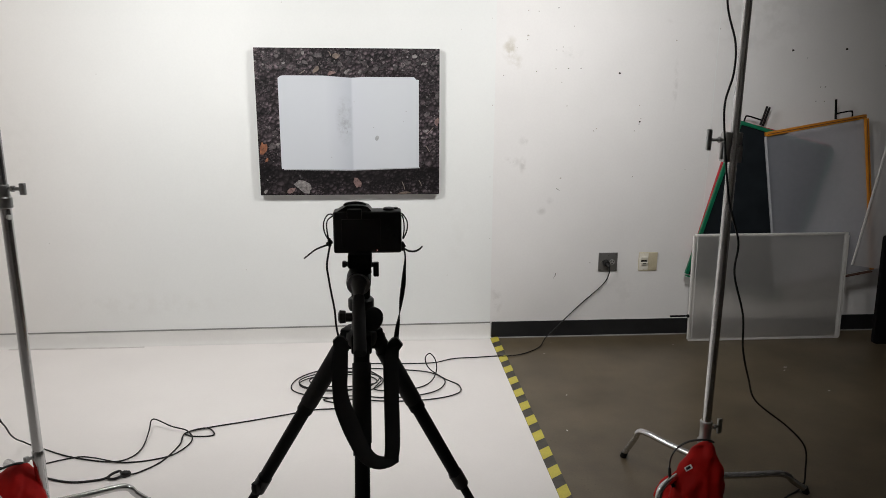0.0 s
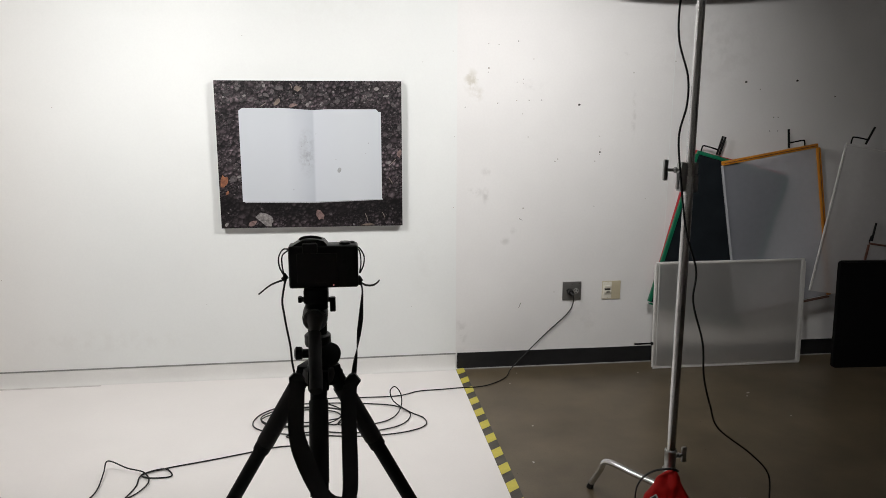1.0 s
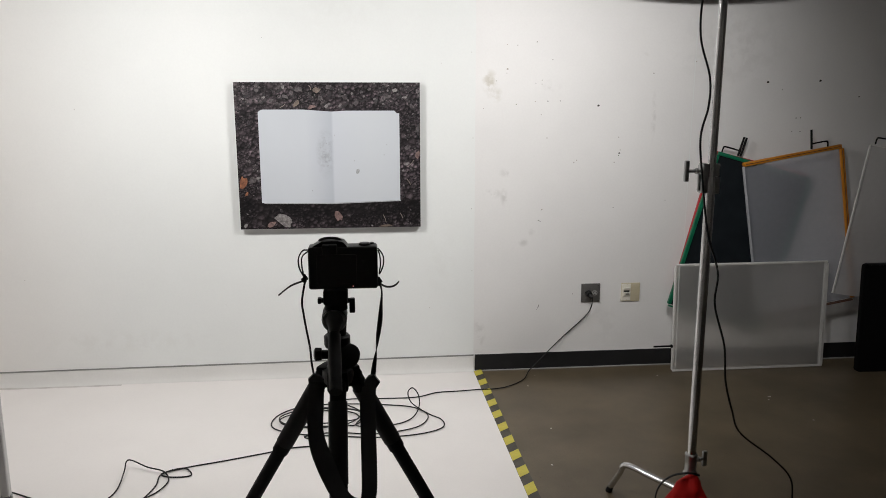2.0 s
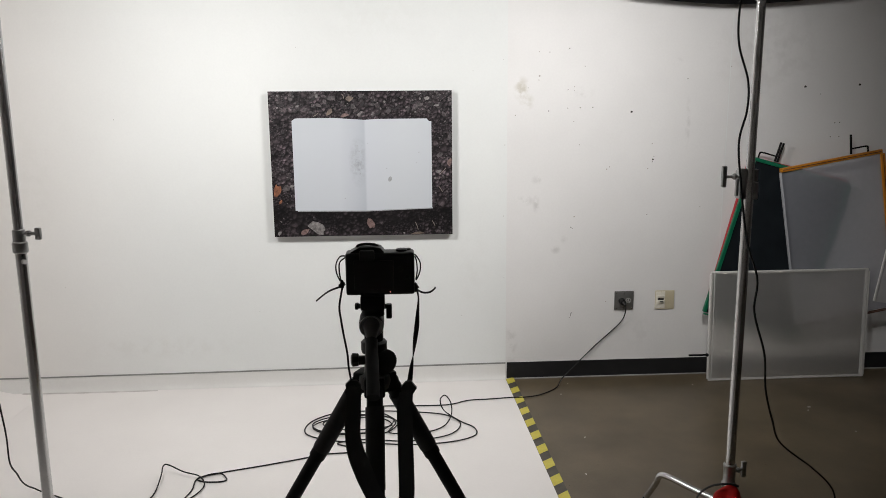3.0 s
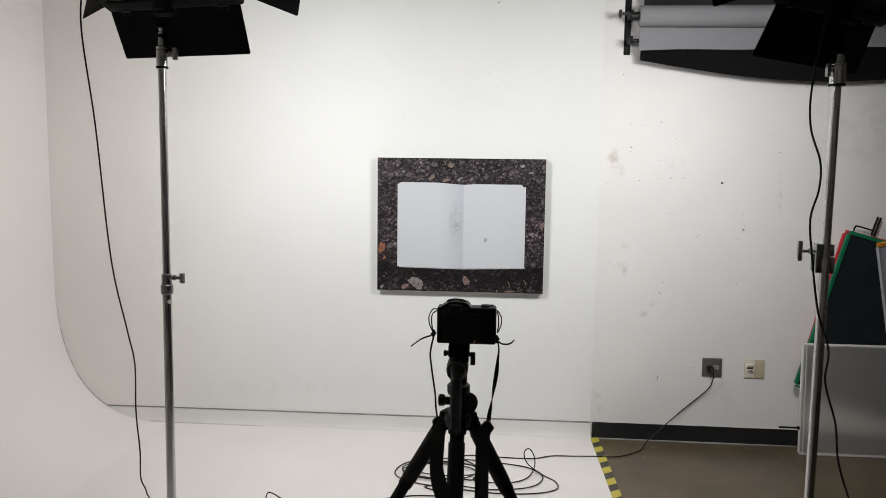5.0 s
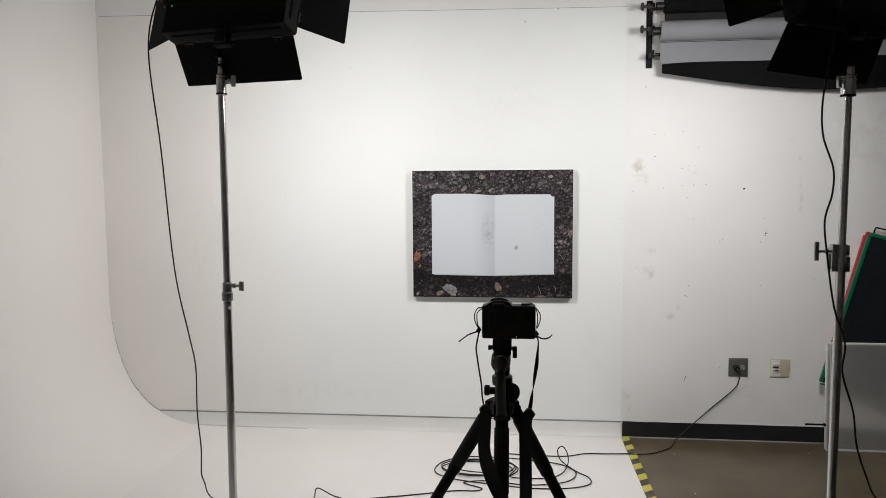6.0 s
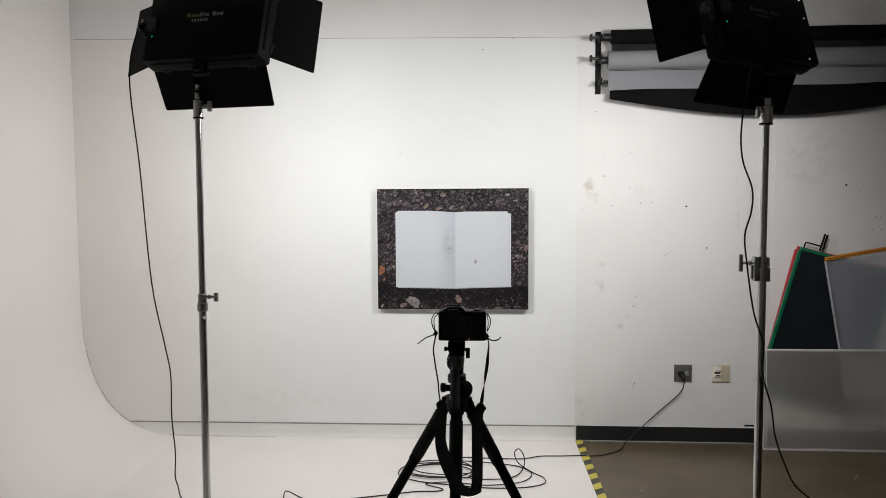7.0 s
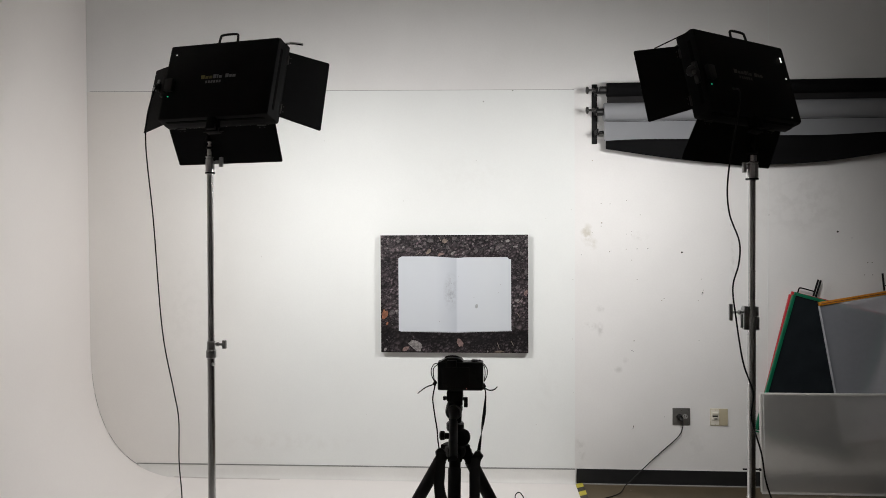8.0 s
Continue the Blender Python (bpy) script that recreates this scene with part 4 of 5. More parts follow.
        box(bm, -0.008, 0.008, -0.012, 0.034, -0.016, 0.016, 0.003, Matrix.Translation(top + ax * (full * 0.480)) @ side.to_track_quat("Y", "Z").to_matrix().to_4x4())
        part("leg_lock", bm, BLACK_PLASTIC, leg, "black flip lock")
        part("lower_section", rod(bm_new(), top + ax * (full * 0.49), top + ax * (full * 0.975), 0.0115, segments=18), BLACK_METAL, leg)
        if text:
            up = ax.cross(side).normalized()
            up = up if up.z > 0 else -up
            for i, wide in enumerate((0.010, 0.007, 0.010, 0.009, 0.006, 0.010)):
                mid = top + ax * (full * 0.385 + i * 0.0125) + up * 0.0157
                turn = Matrix((side, up, ax)).transposed().to_4x4()
                turn.translation = mid
                part("lettering", box(bm_new(), -0.004, 0.004, -0.0006, 0.0004, -wide / 2, wide / 2, 0, turn), GREY_PRINT, leg)
        part("rubber_foot", rod(bm_new(), top + ax * (full * 0.965), foot + Vector((0, 0, 0.0008)), 0.0140, 0.0115, segments=16), RUBBER, leg)
    return t


tripod()


def digital_camera():
    c = thing("digital_camera", "black mirrorless camera on the tripod facing the picture", "camera", pose(0.160, 2.135, 1.167))
    bm = box(bm_new(), -0.077, 0.077, -0.022, 0.030, 0.0, 0.096, 0.007, segments=3)
    body = part("body", bm, BLACK_PLASTIC, c, "black camera body")
    bm = bm_new()
    slab(bm, [(-0.074, 0.086), (0.014, 0.086), (0.009, 0.098), (0.002, 0.106), (-0.010, 0.109), (-0.044, 0.109), (-0.054, 0.104), (-0.066, 0.097)], pose(0, -0.016, 0), 0.042)
    part("viewfinder_hump", bm, BLACK_PLASTIC, c)
    line = [Vector((-0.028 + 0.024 * math.cos(radians(a)), 0.004, 0.106 + 0.007 * math.sin(radians(a)))) for a in range(180, -1, -15)]
    part("hot_shoe_cover", sweep(bm_new(), line, 0.003, segments=8), BLACK_PLASTIC, c)
    part("mode_dial", lathe(bm_new(), (0.048, 0.004, 0.094), (0, 0, 1), [(0, 0.013), (0.005, 0.013), (0.007, 0.011)], 20), BLACK_PLASTIC, c)
    part("shutter_button", lathe(bm_new(), (0.064, 0.018, 0.094), (0, 0, 1), [(0, 0.006), (0.004, 0.006), (0.005, 0.004)], 14), BLACK_PLASTIC, c)
    part("rear_screen", box(bm_new(), -0.058, 0.030, -0.0255, -0.021, 0.014, 0.080, 0.0015), BLACK_PLASTIC, c, "dark switched-off rear screen")
    part("eyepiece", box(bm_new(), -0.045, -0.012, -0.030, -0.012, 0.080, 0.103, 0.004), BLACK_PLASTIC, c)
    for x, z in ((0.046, 0.060), (0.058, 0.040)):
        part("button", lathe(bm_new(), (x, -0.021, z), (0, -1, 0), [(0, 0.005), (0.002, 0.005), (0.003, 0.003)], 12), GREY_PLASTIC, c)
    part("status_light", box(bm_new(), 0.0205, 0.0228, -0.0232, -0.021, 0.006, 0.0083), LED_WHITE, c, "tiny lit status light")
    bm = lathe(bm_new(), (-0.02, 0.028, 0.048), (0, 1, 0), [(0, 0.034), (0.01, 0.036), (0.02, 0.034), (0.05, 0.034), (0.052, 0.037), (0.066, 0.037), (0.068, 0.030), (0.060, 0.028)], 28)
    part("lens", bm, BLACK_PLASTIC, c, "black lens barrel")
    # strap lugs with tied ends
    for s in (-1, 1):
        x = 0.0 if s < 0 else -0.009
        line = smooth_line([(s * 0.074, 0.002, 0.086), (s * (0.089 + x), 0.0, 0.086), (s * (0.099 + x), -0.002, 0.069), (s * (0.098 + x), -0.004, 0.048), (s * (0.089 + x), -0.006, 0.030), (s * (0.092 + x), -0.004, 0.050), (s * (0.091 + x), -0.002, 0.072), (s * 0.078, 0.0, 0.084)], 6)
        part("lug_loop", sweep(bm_new(), line, 0.0046, 0.0016, segments=8, side=(0, 1, 0)), WEBBING, c)
        knot = (-0.087, -0.004, 0.022) if s < 0 else (0.079, -0.004, 0.012)
        bm = ball(bm_new(), knot, 0.0062, (0.8, 1.0, 1.9), 2)
        rod(bm, (knot[0] - 0.006, knot[1], knot[2] - 0.004), (knot[0] + 0.006, knot[1], knot[2] + 0.003), 0.0048, segments=8)
        part("strap_knot", bm, WEBBING, c)
        end = [(-0.087, -0.004, 0.018), (-0.100, -0.008, 0.015), (-0.120, -0.012, 0.007), (-0.145, -0.014, -0.012)] if s < 0 else [(0.080, -0.004, 0.008), (0.094, -0.008, 0.001), (0.108, -0.010, 0.001), (0.118, -0.011, 0.006), (0.124, -0.012, 0.013)]
        part("strap_end", sweep(bm_new(), smooth_line(end, 6), 0.0040, 0.0014, segments=8, side=(0, 1, 0.3)), WEBBING, c)
    # the neck strap: narrow bands down to a broad loop
    left = smooth_line([(-0.086, -0.006, 0.018), (-0.094, -0.012, -0.027), (-0.091, -0.018, -0.055), (-0.086, -0.026, -0.085), (-0.078, -0.034, -0.13), (-0.075, -0.040, -0.165), (-0.068, -0.046, -0.205)], 6)
    part("strap_band", sweep(bm_new(), left, 0.0025, 0.0011, segments=8, side=(1, 0.4, 0)), WEBBING, c)
    bm = ribbon(bm_new(), [((0.081, -0.006, 0.010), (0.0016, 0.003, 0)), ((0.0850, -0.008, -0.012), (0.001, 0.004, 0)), ((0.0825, -0.012, -0.045), (0.0035, 0.003, 0)), ((0.080, -0.018, -0.075), (0.0055, 0.001, 0)), ((0.0755, -0.024, -0.105), (0.0045, -0.003, 0)),
                           ((0.071, -0.030, -0.135), (0.0008, -0.0055, 0)), ((0.066, -0.040, -0.165), (-0.0042, -0.003, 0)), ((0.061, -0.048, -0.200), (-0.0060, -0.001, 0)), ((0.059, -0.052, -0.216), (-0.0062, 0, 0))], 0.0010)
    part("strap_band", bm, WEBBING, c)
    # the broad shoulder pad: one side slants down and across, folds over and runs straight up again
    bm = ribbon(bm_new(), [((-0.063, -0.050, -0.204), (0.015, 0, -0.003)), ((-0.066, -0.083, -0.253), (0.0175, -0.002, -0.003)), ((-0.066, -0.109, -0.292), (0.017, 0.001, 0.001)), ((-0.059, -0.130, -0.323), (0.0175, 0.004, 0.006)), ((-0.044, -0.151, -0.354), (0.0175, 0.006, 0.008)), ((-0.028, -0.172, -0.383), (0.016, 0.006, 0.008)),
                           ((-0.013, -0.190, -0.404), (0.014, 0.007, 0.008)), ((0.004, -0.202, -0.417), (0.011, 0.009, 0.008)), ((0.025, -0.208, -0.421), (0.006, 0.012, 0.008)), ((0.045, -0.204, -0.419), (0.002, 0.014, 0.007)), ((0.063, -0.197, -0.412), (0.0, 0.014, 0.006))], 0.0020)
    ribbon(bm, [((0.0465, -0.203, -0.417), (0.0155, 0, -0.001)), ((0.050, -0.186, -0.395), (0.0165, 0, 0)), ((0.050, -0.149, -0.353), (0.0170, 0, 0)), ((0.049, -0.106, -0.291), (0.0170, 0, 0)), ((0.049, -0.078, -0.246), (0.0175, 0.002, 0.002)), ((0.053, -0.058, -0.214), (0.0160, 0.003, 0.003))], 0.0020)
    part("shoulder_pad", bm, WEBBING, c, "broad dark webbing shoulder pad folded at its foot")
    bm = bm_new()
    slab(bm, [(-0.016, -0.028), (0.006, -0.034), (0.010, -0.018), (0.016, -0.002), (0.006, 0.012), (-0.008, 0.014), (-0.019, 0.002)], pose(-0.064, -0.054, -0.200, 12, 0, 0), 0.007)
    part("strap_end_patch", bm, BLACK_PLASTIC, c)
    bm = bm_new()
    slab(bm, [(-0.014, -0.030), (0.008, -0.036), (0.011, -0.020), (0.019, -0.006), (0.006, 0.014), (-0.006, 0.011), (-0.017, -0.004)], pose(0.058, -0.056, -0.205, 14, 0, 0), 0.007)
    part("strap_end_patch", bm, BLACK_PLASTIC, c)
    return c


digital_camera()


# ---- the picture on the white panel ----
PX0, PX1, PZ0, PZ1, PY = -0.504, 0.497, 0.894, 1.694, 4.599


def printed(name, stops, scale, rough=0.45):
    m = surface(name, stops[0], stops[1], scale, 170, rough, bump=0.03, depth=0.0004, spread=0.55)
    return m


def island_print(name, stops):
    """Print whose pebbles differ one by one."""
    m, nodes, links, p = shader(name)
    g = nodes.new("ShaderNodeNewGeometry")
    c = ramp(nodes, links, g.outputs["Random Per Island"], stops)
    n = noise_of(nodes, links, 110, 6, 0.8)
    links.new(mixed(nodes, links, c, ramp(nodes, links, n, ((0.36, (0.12,) * 3), (0.62, (1.15,) * 3))), 1.0, "MULTIPLY"), p.inputs["Base Color"])
    p.inputs["Roughness"].default_value, p.inputs["Specular IOR Level"].default_value = 0.6, 0.2
    return m


def soil_print():
    """Photograph of damp soil and gravel: rounded lumps of three sizes, each lit from one side in the photograph, over dark earth."""
    m, nodes, links, p = shader("print_of_soil")
    co = nodes.new("ShaderNodeTexCoord")
    warp = nodes.new("ShaderNodeVectorMath")
    warp.operation = "MULTIPLY_ADD"
    nz = nodes.new("ShaderNodeTexNoise")
    nz.inputs["Scale"].default_value, nz.inputs["Detail"].default_value = 34, 5
    links.new(co.outputs["Object"], nz.inputs["Vector"])
    links.new(nz.outputs["Color"], warp.inputs[0])
    warp.inputs[1].default_value = (0.014, 0.014, 0.014)
    links.new(co.outputs["Object"], warp.inputs[2])
    colour = None
    for scale, shift, stops, where in ((88, 0.0022, ((0.0, (0.012, 0.010, 0.011)), (0.6, (0.034, 0.028, 0.030)), (1.0, (0.070, 0.058, 0.062))), None),
                                       (50, 0.004, ((0.0, (0.012, 0.010, 0.011)), (0.6, (0.042, 0.034, 0.037)), (1.0, (0.095, 0.080, 0.084))), (11, 0.43, 0.53)),
                                       (27, 0.007, ((0.0, (0.016, 0.013, 0.014)), (0.6, (0.052, 0.043, 0.045)), (1.0, (0.115, 0.098, 0.100))), (7, 0.54, 0.62))):
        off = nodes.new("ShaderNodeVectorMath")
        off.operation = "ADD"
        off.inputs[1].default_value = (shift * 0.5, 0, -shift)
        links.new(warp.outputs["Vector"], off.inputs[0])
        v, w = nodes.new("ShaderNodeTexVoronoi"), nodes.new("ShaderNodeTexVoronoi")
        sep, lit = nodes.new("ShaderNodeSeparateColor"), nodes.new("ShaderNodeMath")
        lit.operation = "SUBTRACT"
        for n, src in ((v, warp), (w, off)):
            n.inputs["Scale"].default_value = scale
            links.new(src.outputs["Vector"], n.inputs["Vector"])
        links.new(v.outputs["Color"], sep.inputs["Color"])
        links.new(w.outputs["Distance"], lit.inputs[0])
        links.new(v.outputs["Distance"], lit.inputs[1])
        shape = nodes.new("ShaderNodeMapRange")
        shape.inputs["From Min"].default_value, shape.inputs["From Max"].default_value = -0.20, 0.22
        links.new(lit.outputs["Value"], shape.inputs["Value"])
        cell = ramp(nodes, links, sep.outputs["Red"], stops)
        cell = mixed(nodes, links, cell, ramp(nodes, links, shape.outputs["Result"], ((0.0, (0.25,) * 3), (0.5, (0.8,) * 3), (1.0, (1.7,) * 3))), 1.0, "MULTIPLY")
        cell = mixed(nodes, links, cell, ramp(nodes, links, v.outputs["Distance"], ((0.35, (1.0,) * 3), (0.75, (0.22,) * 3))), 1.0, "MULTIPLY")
        colour = cell if where is None else mixed(nodes, links, colour, cell, ramp(nodes, links, noise_of(nodes, links, where[0], 4, 0.6), ((where[1], (0, 0, 0)), (where[2], (1, 1, 1)))))
    grit = ramp(nodes, links, noise_of(nodes, links, 150, 5, 0.8), ((0.36, (0.66,) * 3), (0.66, (1.25,) * 3)))
    clumps = ramp(nodes, links, noise_of(nodes, links, 8, 4, 0.6), ((0.36, (0.45,) * 3), (0.66, (1.35,) * 3)))
    colour = mixed(nodes, links, colour, clumps, 1.0, "MULTIPLY")
    colour = mixed(nodes, links, colour, grit, 1.0, "MULTIPLY")
    colour = mixed(nodes, links, colour, (1.50, 1.40, 1.48), 1.0, "MULTIPLY")
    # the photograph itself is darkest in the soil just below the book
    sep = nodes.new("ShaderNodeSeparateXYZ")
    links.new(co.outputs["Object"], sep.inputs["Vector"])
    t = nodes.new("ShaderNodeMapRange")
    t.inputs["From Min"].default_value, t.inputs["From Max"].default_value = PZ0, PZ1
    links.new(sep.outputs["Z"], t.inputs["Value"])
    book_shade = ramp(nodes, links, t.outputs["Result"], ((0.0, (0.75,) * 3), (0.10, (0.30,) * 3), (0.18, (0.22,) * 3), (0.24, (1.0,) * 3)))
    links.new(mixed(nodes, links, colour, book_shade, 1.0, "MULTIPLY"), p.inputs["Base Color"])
    p.inputs["Roughness"].default_value, p.inputs["Specular IOR Level"].default_value = 0.6, 0.2
    return m


def page_print():
    """White page print with a bluish cast, a darker gutter and specks of dirt beside it."""
    m, nodes, links, p = shader("print_of_pages")
    co, sep = nodes.new("ShaderNodeTexCoord"), nodes.new("ShaderNodeSeparateXYZ")
    links.new(co.outputs["Object"], sep.inputs["Vector"])
    t = nodes.new("ShaderNodeMapRange")
    t.inputs["From Min"].default_value, t.inputs["From Max"].default_value = PX0 + 0.05, PX1 - 0.05
    links.new(sep.outputs["X"], t.inputs["Value"])
    base = ramp(nodes, links, t.outputs["Result"], ((0.0, (0.505, 0.53, 0.565)), (0.36, (0.515, 0.54, 0.575)), (0.455, (0.465, 0.49, 0.53)), (0.515, (0.425, 0.45, 0.495)), (0.526, (0.515, 0.54, 0.58)), (0.75, (0.525, 0.55, 0.58)), (1.0, (0.505, 0.53, 0.565))))
    d = nodes.new("ShaderNodeVectorMath")
    d.operation = "LENGTH"
    mp = nodes.new("ShaderNodeMapping")
    mp.inputs["Location"].default_value, mp.inputs["Scale"].default_value = (0.025 / 0.058, 0, -1.31 / 0.15), (1 / 0.058, 0, 1 / 0.15)
    links.new(co.outputs["Object"], mp.inputs["Vector"])
    links.new(mp.outputs["Vector"], d.inputs[0])
    near = ramp(nodes, links, d.outputs["Value"], ((0.15, (1, 1, 1)), (1.0, (0, 0, 0))))
    specks = ramp(nodes, links, noise_of(nodes, links, 46, 5, 0.7), ((0.45, (0, 0, 0)), (0.60, (1, 1, 1))))
    haze = ramp(nodes, links, noise_of(nodes, links, 17, 3, 0.6), ((0.38, (0.05,) * 3), (0.64, (0.55,) * 3)))
    both = mixed(nodes, links, near, mixed(nodes, links, specks, haze, 0.5), 1.0, "MULTIPLY")
    f = nodes.new("ShaderNodeMath")
    f.operation = "MULTIPLY"
    f.inputs[1].default_value = 1.0
    links.new(both, f.inputs[0])
    links.new(mixed(nodes, links, base, (0.25, 0.25, 0.27), f.outputs["Value"]), p.inputs["Base Color"])
    p.inputs["Roughness"].default_value, p.inputs["Specular IOR Level"].default_value = 0.6, 0.2
    return m


def uv(u, v):
    return PX0 + u * (PX1 - PX0), PZ1 - v * (PZ1 - PZ0)


def blob(bm, rng, u, v, size, flat=0.8, y=0.0, corners=8, jag=0.45, turn=None):
    """A flat uneven patch of print: a few uneven corners, with the outline drawn softly through them."""
    x, z = uv(u, v)
    a0 = rng.uniform(0, 6.28) if turn is None else turn
    ring = []
    for i in range(corners):
        a = 2 * math.pi * (i + rng.uniform(-0.38, 0.38)) / corners
        r = size * rng.uniform(1 - jag, 1)
        ring.append(Vector((r * math.cos(a), r * flat * math.sin(a))))
    if size > 0.008:     # worn corners
        ring = [p.lerp(q, f) for p, q in zip(ring, ring[1:] + ring[:1]) for f in (0.16, 0.84)]
    pts = []
    for p in ring:
        qx, qz = x + p.x * math.cos(a0) - p.y * math.sin(a0), z + p.x * math.sin(a0) + p.y * math.cos(a0)
        pts.append(bm.verts.new((min(max(qx, PX0 + 0.001), PX1 - 0.001), PY - y, min(max(qz, PZ0 + 0.001), PZ1 - 0.001))))
    bm.faces.new(pts)


def picture():
    pic = thing("picture", "large unframed print of an open blank book lying on gravel", "picture")
    part("stretcher", box(bm_new(), PX0 + 0.002, PX1 - 0.002, PY + 0.001, PANEL_Y - 0.0008, PZ0 + 0.002, PZ1 - 0.002), TAPE_BLACK, pic, "dark side edges of the mounted print")
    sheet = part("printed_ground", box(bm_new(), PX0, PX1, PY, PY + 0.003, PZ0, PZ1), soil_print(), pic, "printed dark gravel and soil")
    rng = random.Random(11)
    bm = bm_new()
    shade, caps = bm_new(), bm_new()
    for i in range(1250):
        u, v = rng.random(), rng.random()
        if 0.11 < u < 0.89 and 0.17 < v < 0.86:
            continue
        dens = 1.0 if v < 0.2 else (0.75 if v < 0.8 else (0.35 if u > 0.72 or u < 0.1 else 0.12))
        if rng.random() > dens:
            continue
        size, flat, turn, up = rng.choice((0.003, 0.003, 0.004, 0.005, 0.006, 0.007, 0.009, 0.011)) * (1.45 if v < 0.17 else 1.0), rng.uniform(0.6, 0.95), rng.uniform(0, 6.28), rng.random() * 0.0003
        blob(bm, rng, u, v, size, flat, 0.0004 + up, 8, 0.35, turn)
        if size > 0.0055:     # the photograph's own shade under a pebble and light on its top
            blob(shade, rng, u + size * 0.25, v + size * 0.5, size * 1.12, flat, 0.0002 + up, 8, 0.3, turn)
            blob(caps, rng, u - size * 0.12, v - size * 0.28, size * 0.62, flat, 0.00075 + up, 8, 0.4, turn)
    part("printed_gravel", bm, island_print("print_of_pebbles", ((0.0, (0.012, 0.009, 0.0105)), (0.45, (0.055, 0.044, 0.048)), (0.75, (0.105, 0.085, 0.091)), (0.95, (0.155, 0.130, 0.137)), (1.0, (0.26, 0.225, 0.228)))), sheet, "printed loose gravel", False)
    part("printed_gravel_shade", shade, printed("print_of_pebble_shade", ((0.008, 0.0065, 0.0075), (0.014, 0.011, 0.0125)), 60), sheet, "printed dark gaps under the gravel", False)
    part("printed_gravel_light", caps, island_print("print_of_pebble_tops", ((0.0, (0.055, 0.047, 0.051)), (0.5, (0.115, 0.099, 0.105)), (0.85, (0.165, 0.146, 0.152)), (1.0, (0.30, 0.28, 0.28)))), sheet, "printed light tops of the gravel", False)
    for ob in sheet.children:
        tagged(ob, kind="stuff")
    book = page_print()
    def page(name, u0, u1, top, foot):
        bm = bm_new()
        n = 28
        up, low = [], []
        for i in range(n + 1):
            s = i / n
            x, z = uv(u0 + (u1 - u0) * s, top(s))
            up.append(bm.verts.new((x, PY - 0.0012, z)))
            x, z = uv(u0 + (u1 - u0) * s, foot(s))
            low.append(bm.verts.new((x, PY - 0.0012, z)))
        for i in range(n):
            bm.faces.new((low[i], low[i + 1], up[i + 1], up[i]))
        part(name, bm, book, sheet, "printed blank white page", False)
    page("printed_page", 0.122, 0.516, lambda s: 0.198 - 0.017 * min(1, s * 22) + 0.014 * max(0, s - 0.6) / 0.4, lambda s: 0.816 + 0.006 * s)
    page("printed_page", 0.516, 0.886, lambda s: 0.195 - 0.006 * min(1, s * 5) + (0.018 if s > 0.95 else 0.0), lambda s: 0.822 - 0.014 * s)
    bm = bm_new()
    for (x0, z0), (x1, z1) in (((0.135, 0.8225), (0.516, 0.829)), ((0.516, 0.829), (0.89, 0.814))):
        a, b = uv(x0, z0), uv(x1, z1)
        q = [bm.verts.new((x, PY - 0.0009, z)) for x, z in (a, b, (b[0], b[1] + 0.006), (a[0], a[1] + 0.006))]
        bm.faces.new(q)
    part("printed_page_edge", bm, printed("print_of_page_edge", ((0.42, 0.42, 0.45), (0.50, 0.50, 0.53)), 30), sheet, smooth=False)
    stain = printed("print_of_stain", ((0.40, 0.41, 0.415), (0.475, 0.49, 0.50)), 60)
    for u, v, s in ((0.652, 0.604, 0.016), (0.485, 0.41, 0.004), (0.475, 0.37, 0.003), (0.53, 0.355, 0.003), (0.40, 0.735, 0.004), (0.635, 0.53, 0.003), (0.80, 0.49, 0.003), (0.815, 0.42, 0.004), (0.45, 0.44, 0.004), (0.47, 0.50, 0.003), (0.49, 0.56, 0.004)):
        bm = bm_new()
        blob(bm, rng, u, v, s, 0.7, 0.0016, 14, 0.12, 1.2)
        part("printed_stain", bm, stain, sheet, smooth=False)
    stone = printed("print_of_stone", ((0.022, 0.018, 0.020), (0.15, 0.128, 0.132)), 70)
    pale = printed("print_of_pale_pebble", ((0.10, 0.088, 0.090), (0.38, 0.355, 0.345)), 70)
    tan = printed("print_of_tan_stone", ((0.10, 0.075, 0.06), (0.30, 0.23, 0.185)), 60)
    pink = printed("print_of_pink_leaf", ((0.10, 0.055, 0.052), (0.34, 0.23, 0.21)), 60)
    rust = printed("print_of_orange_leaf", ((0.14, 0.045, 0.025), (0.42, 0.17, 0.08)), 55)
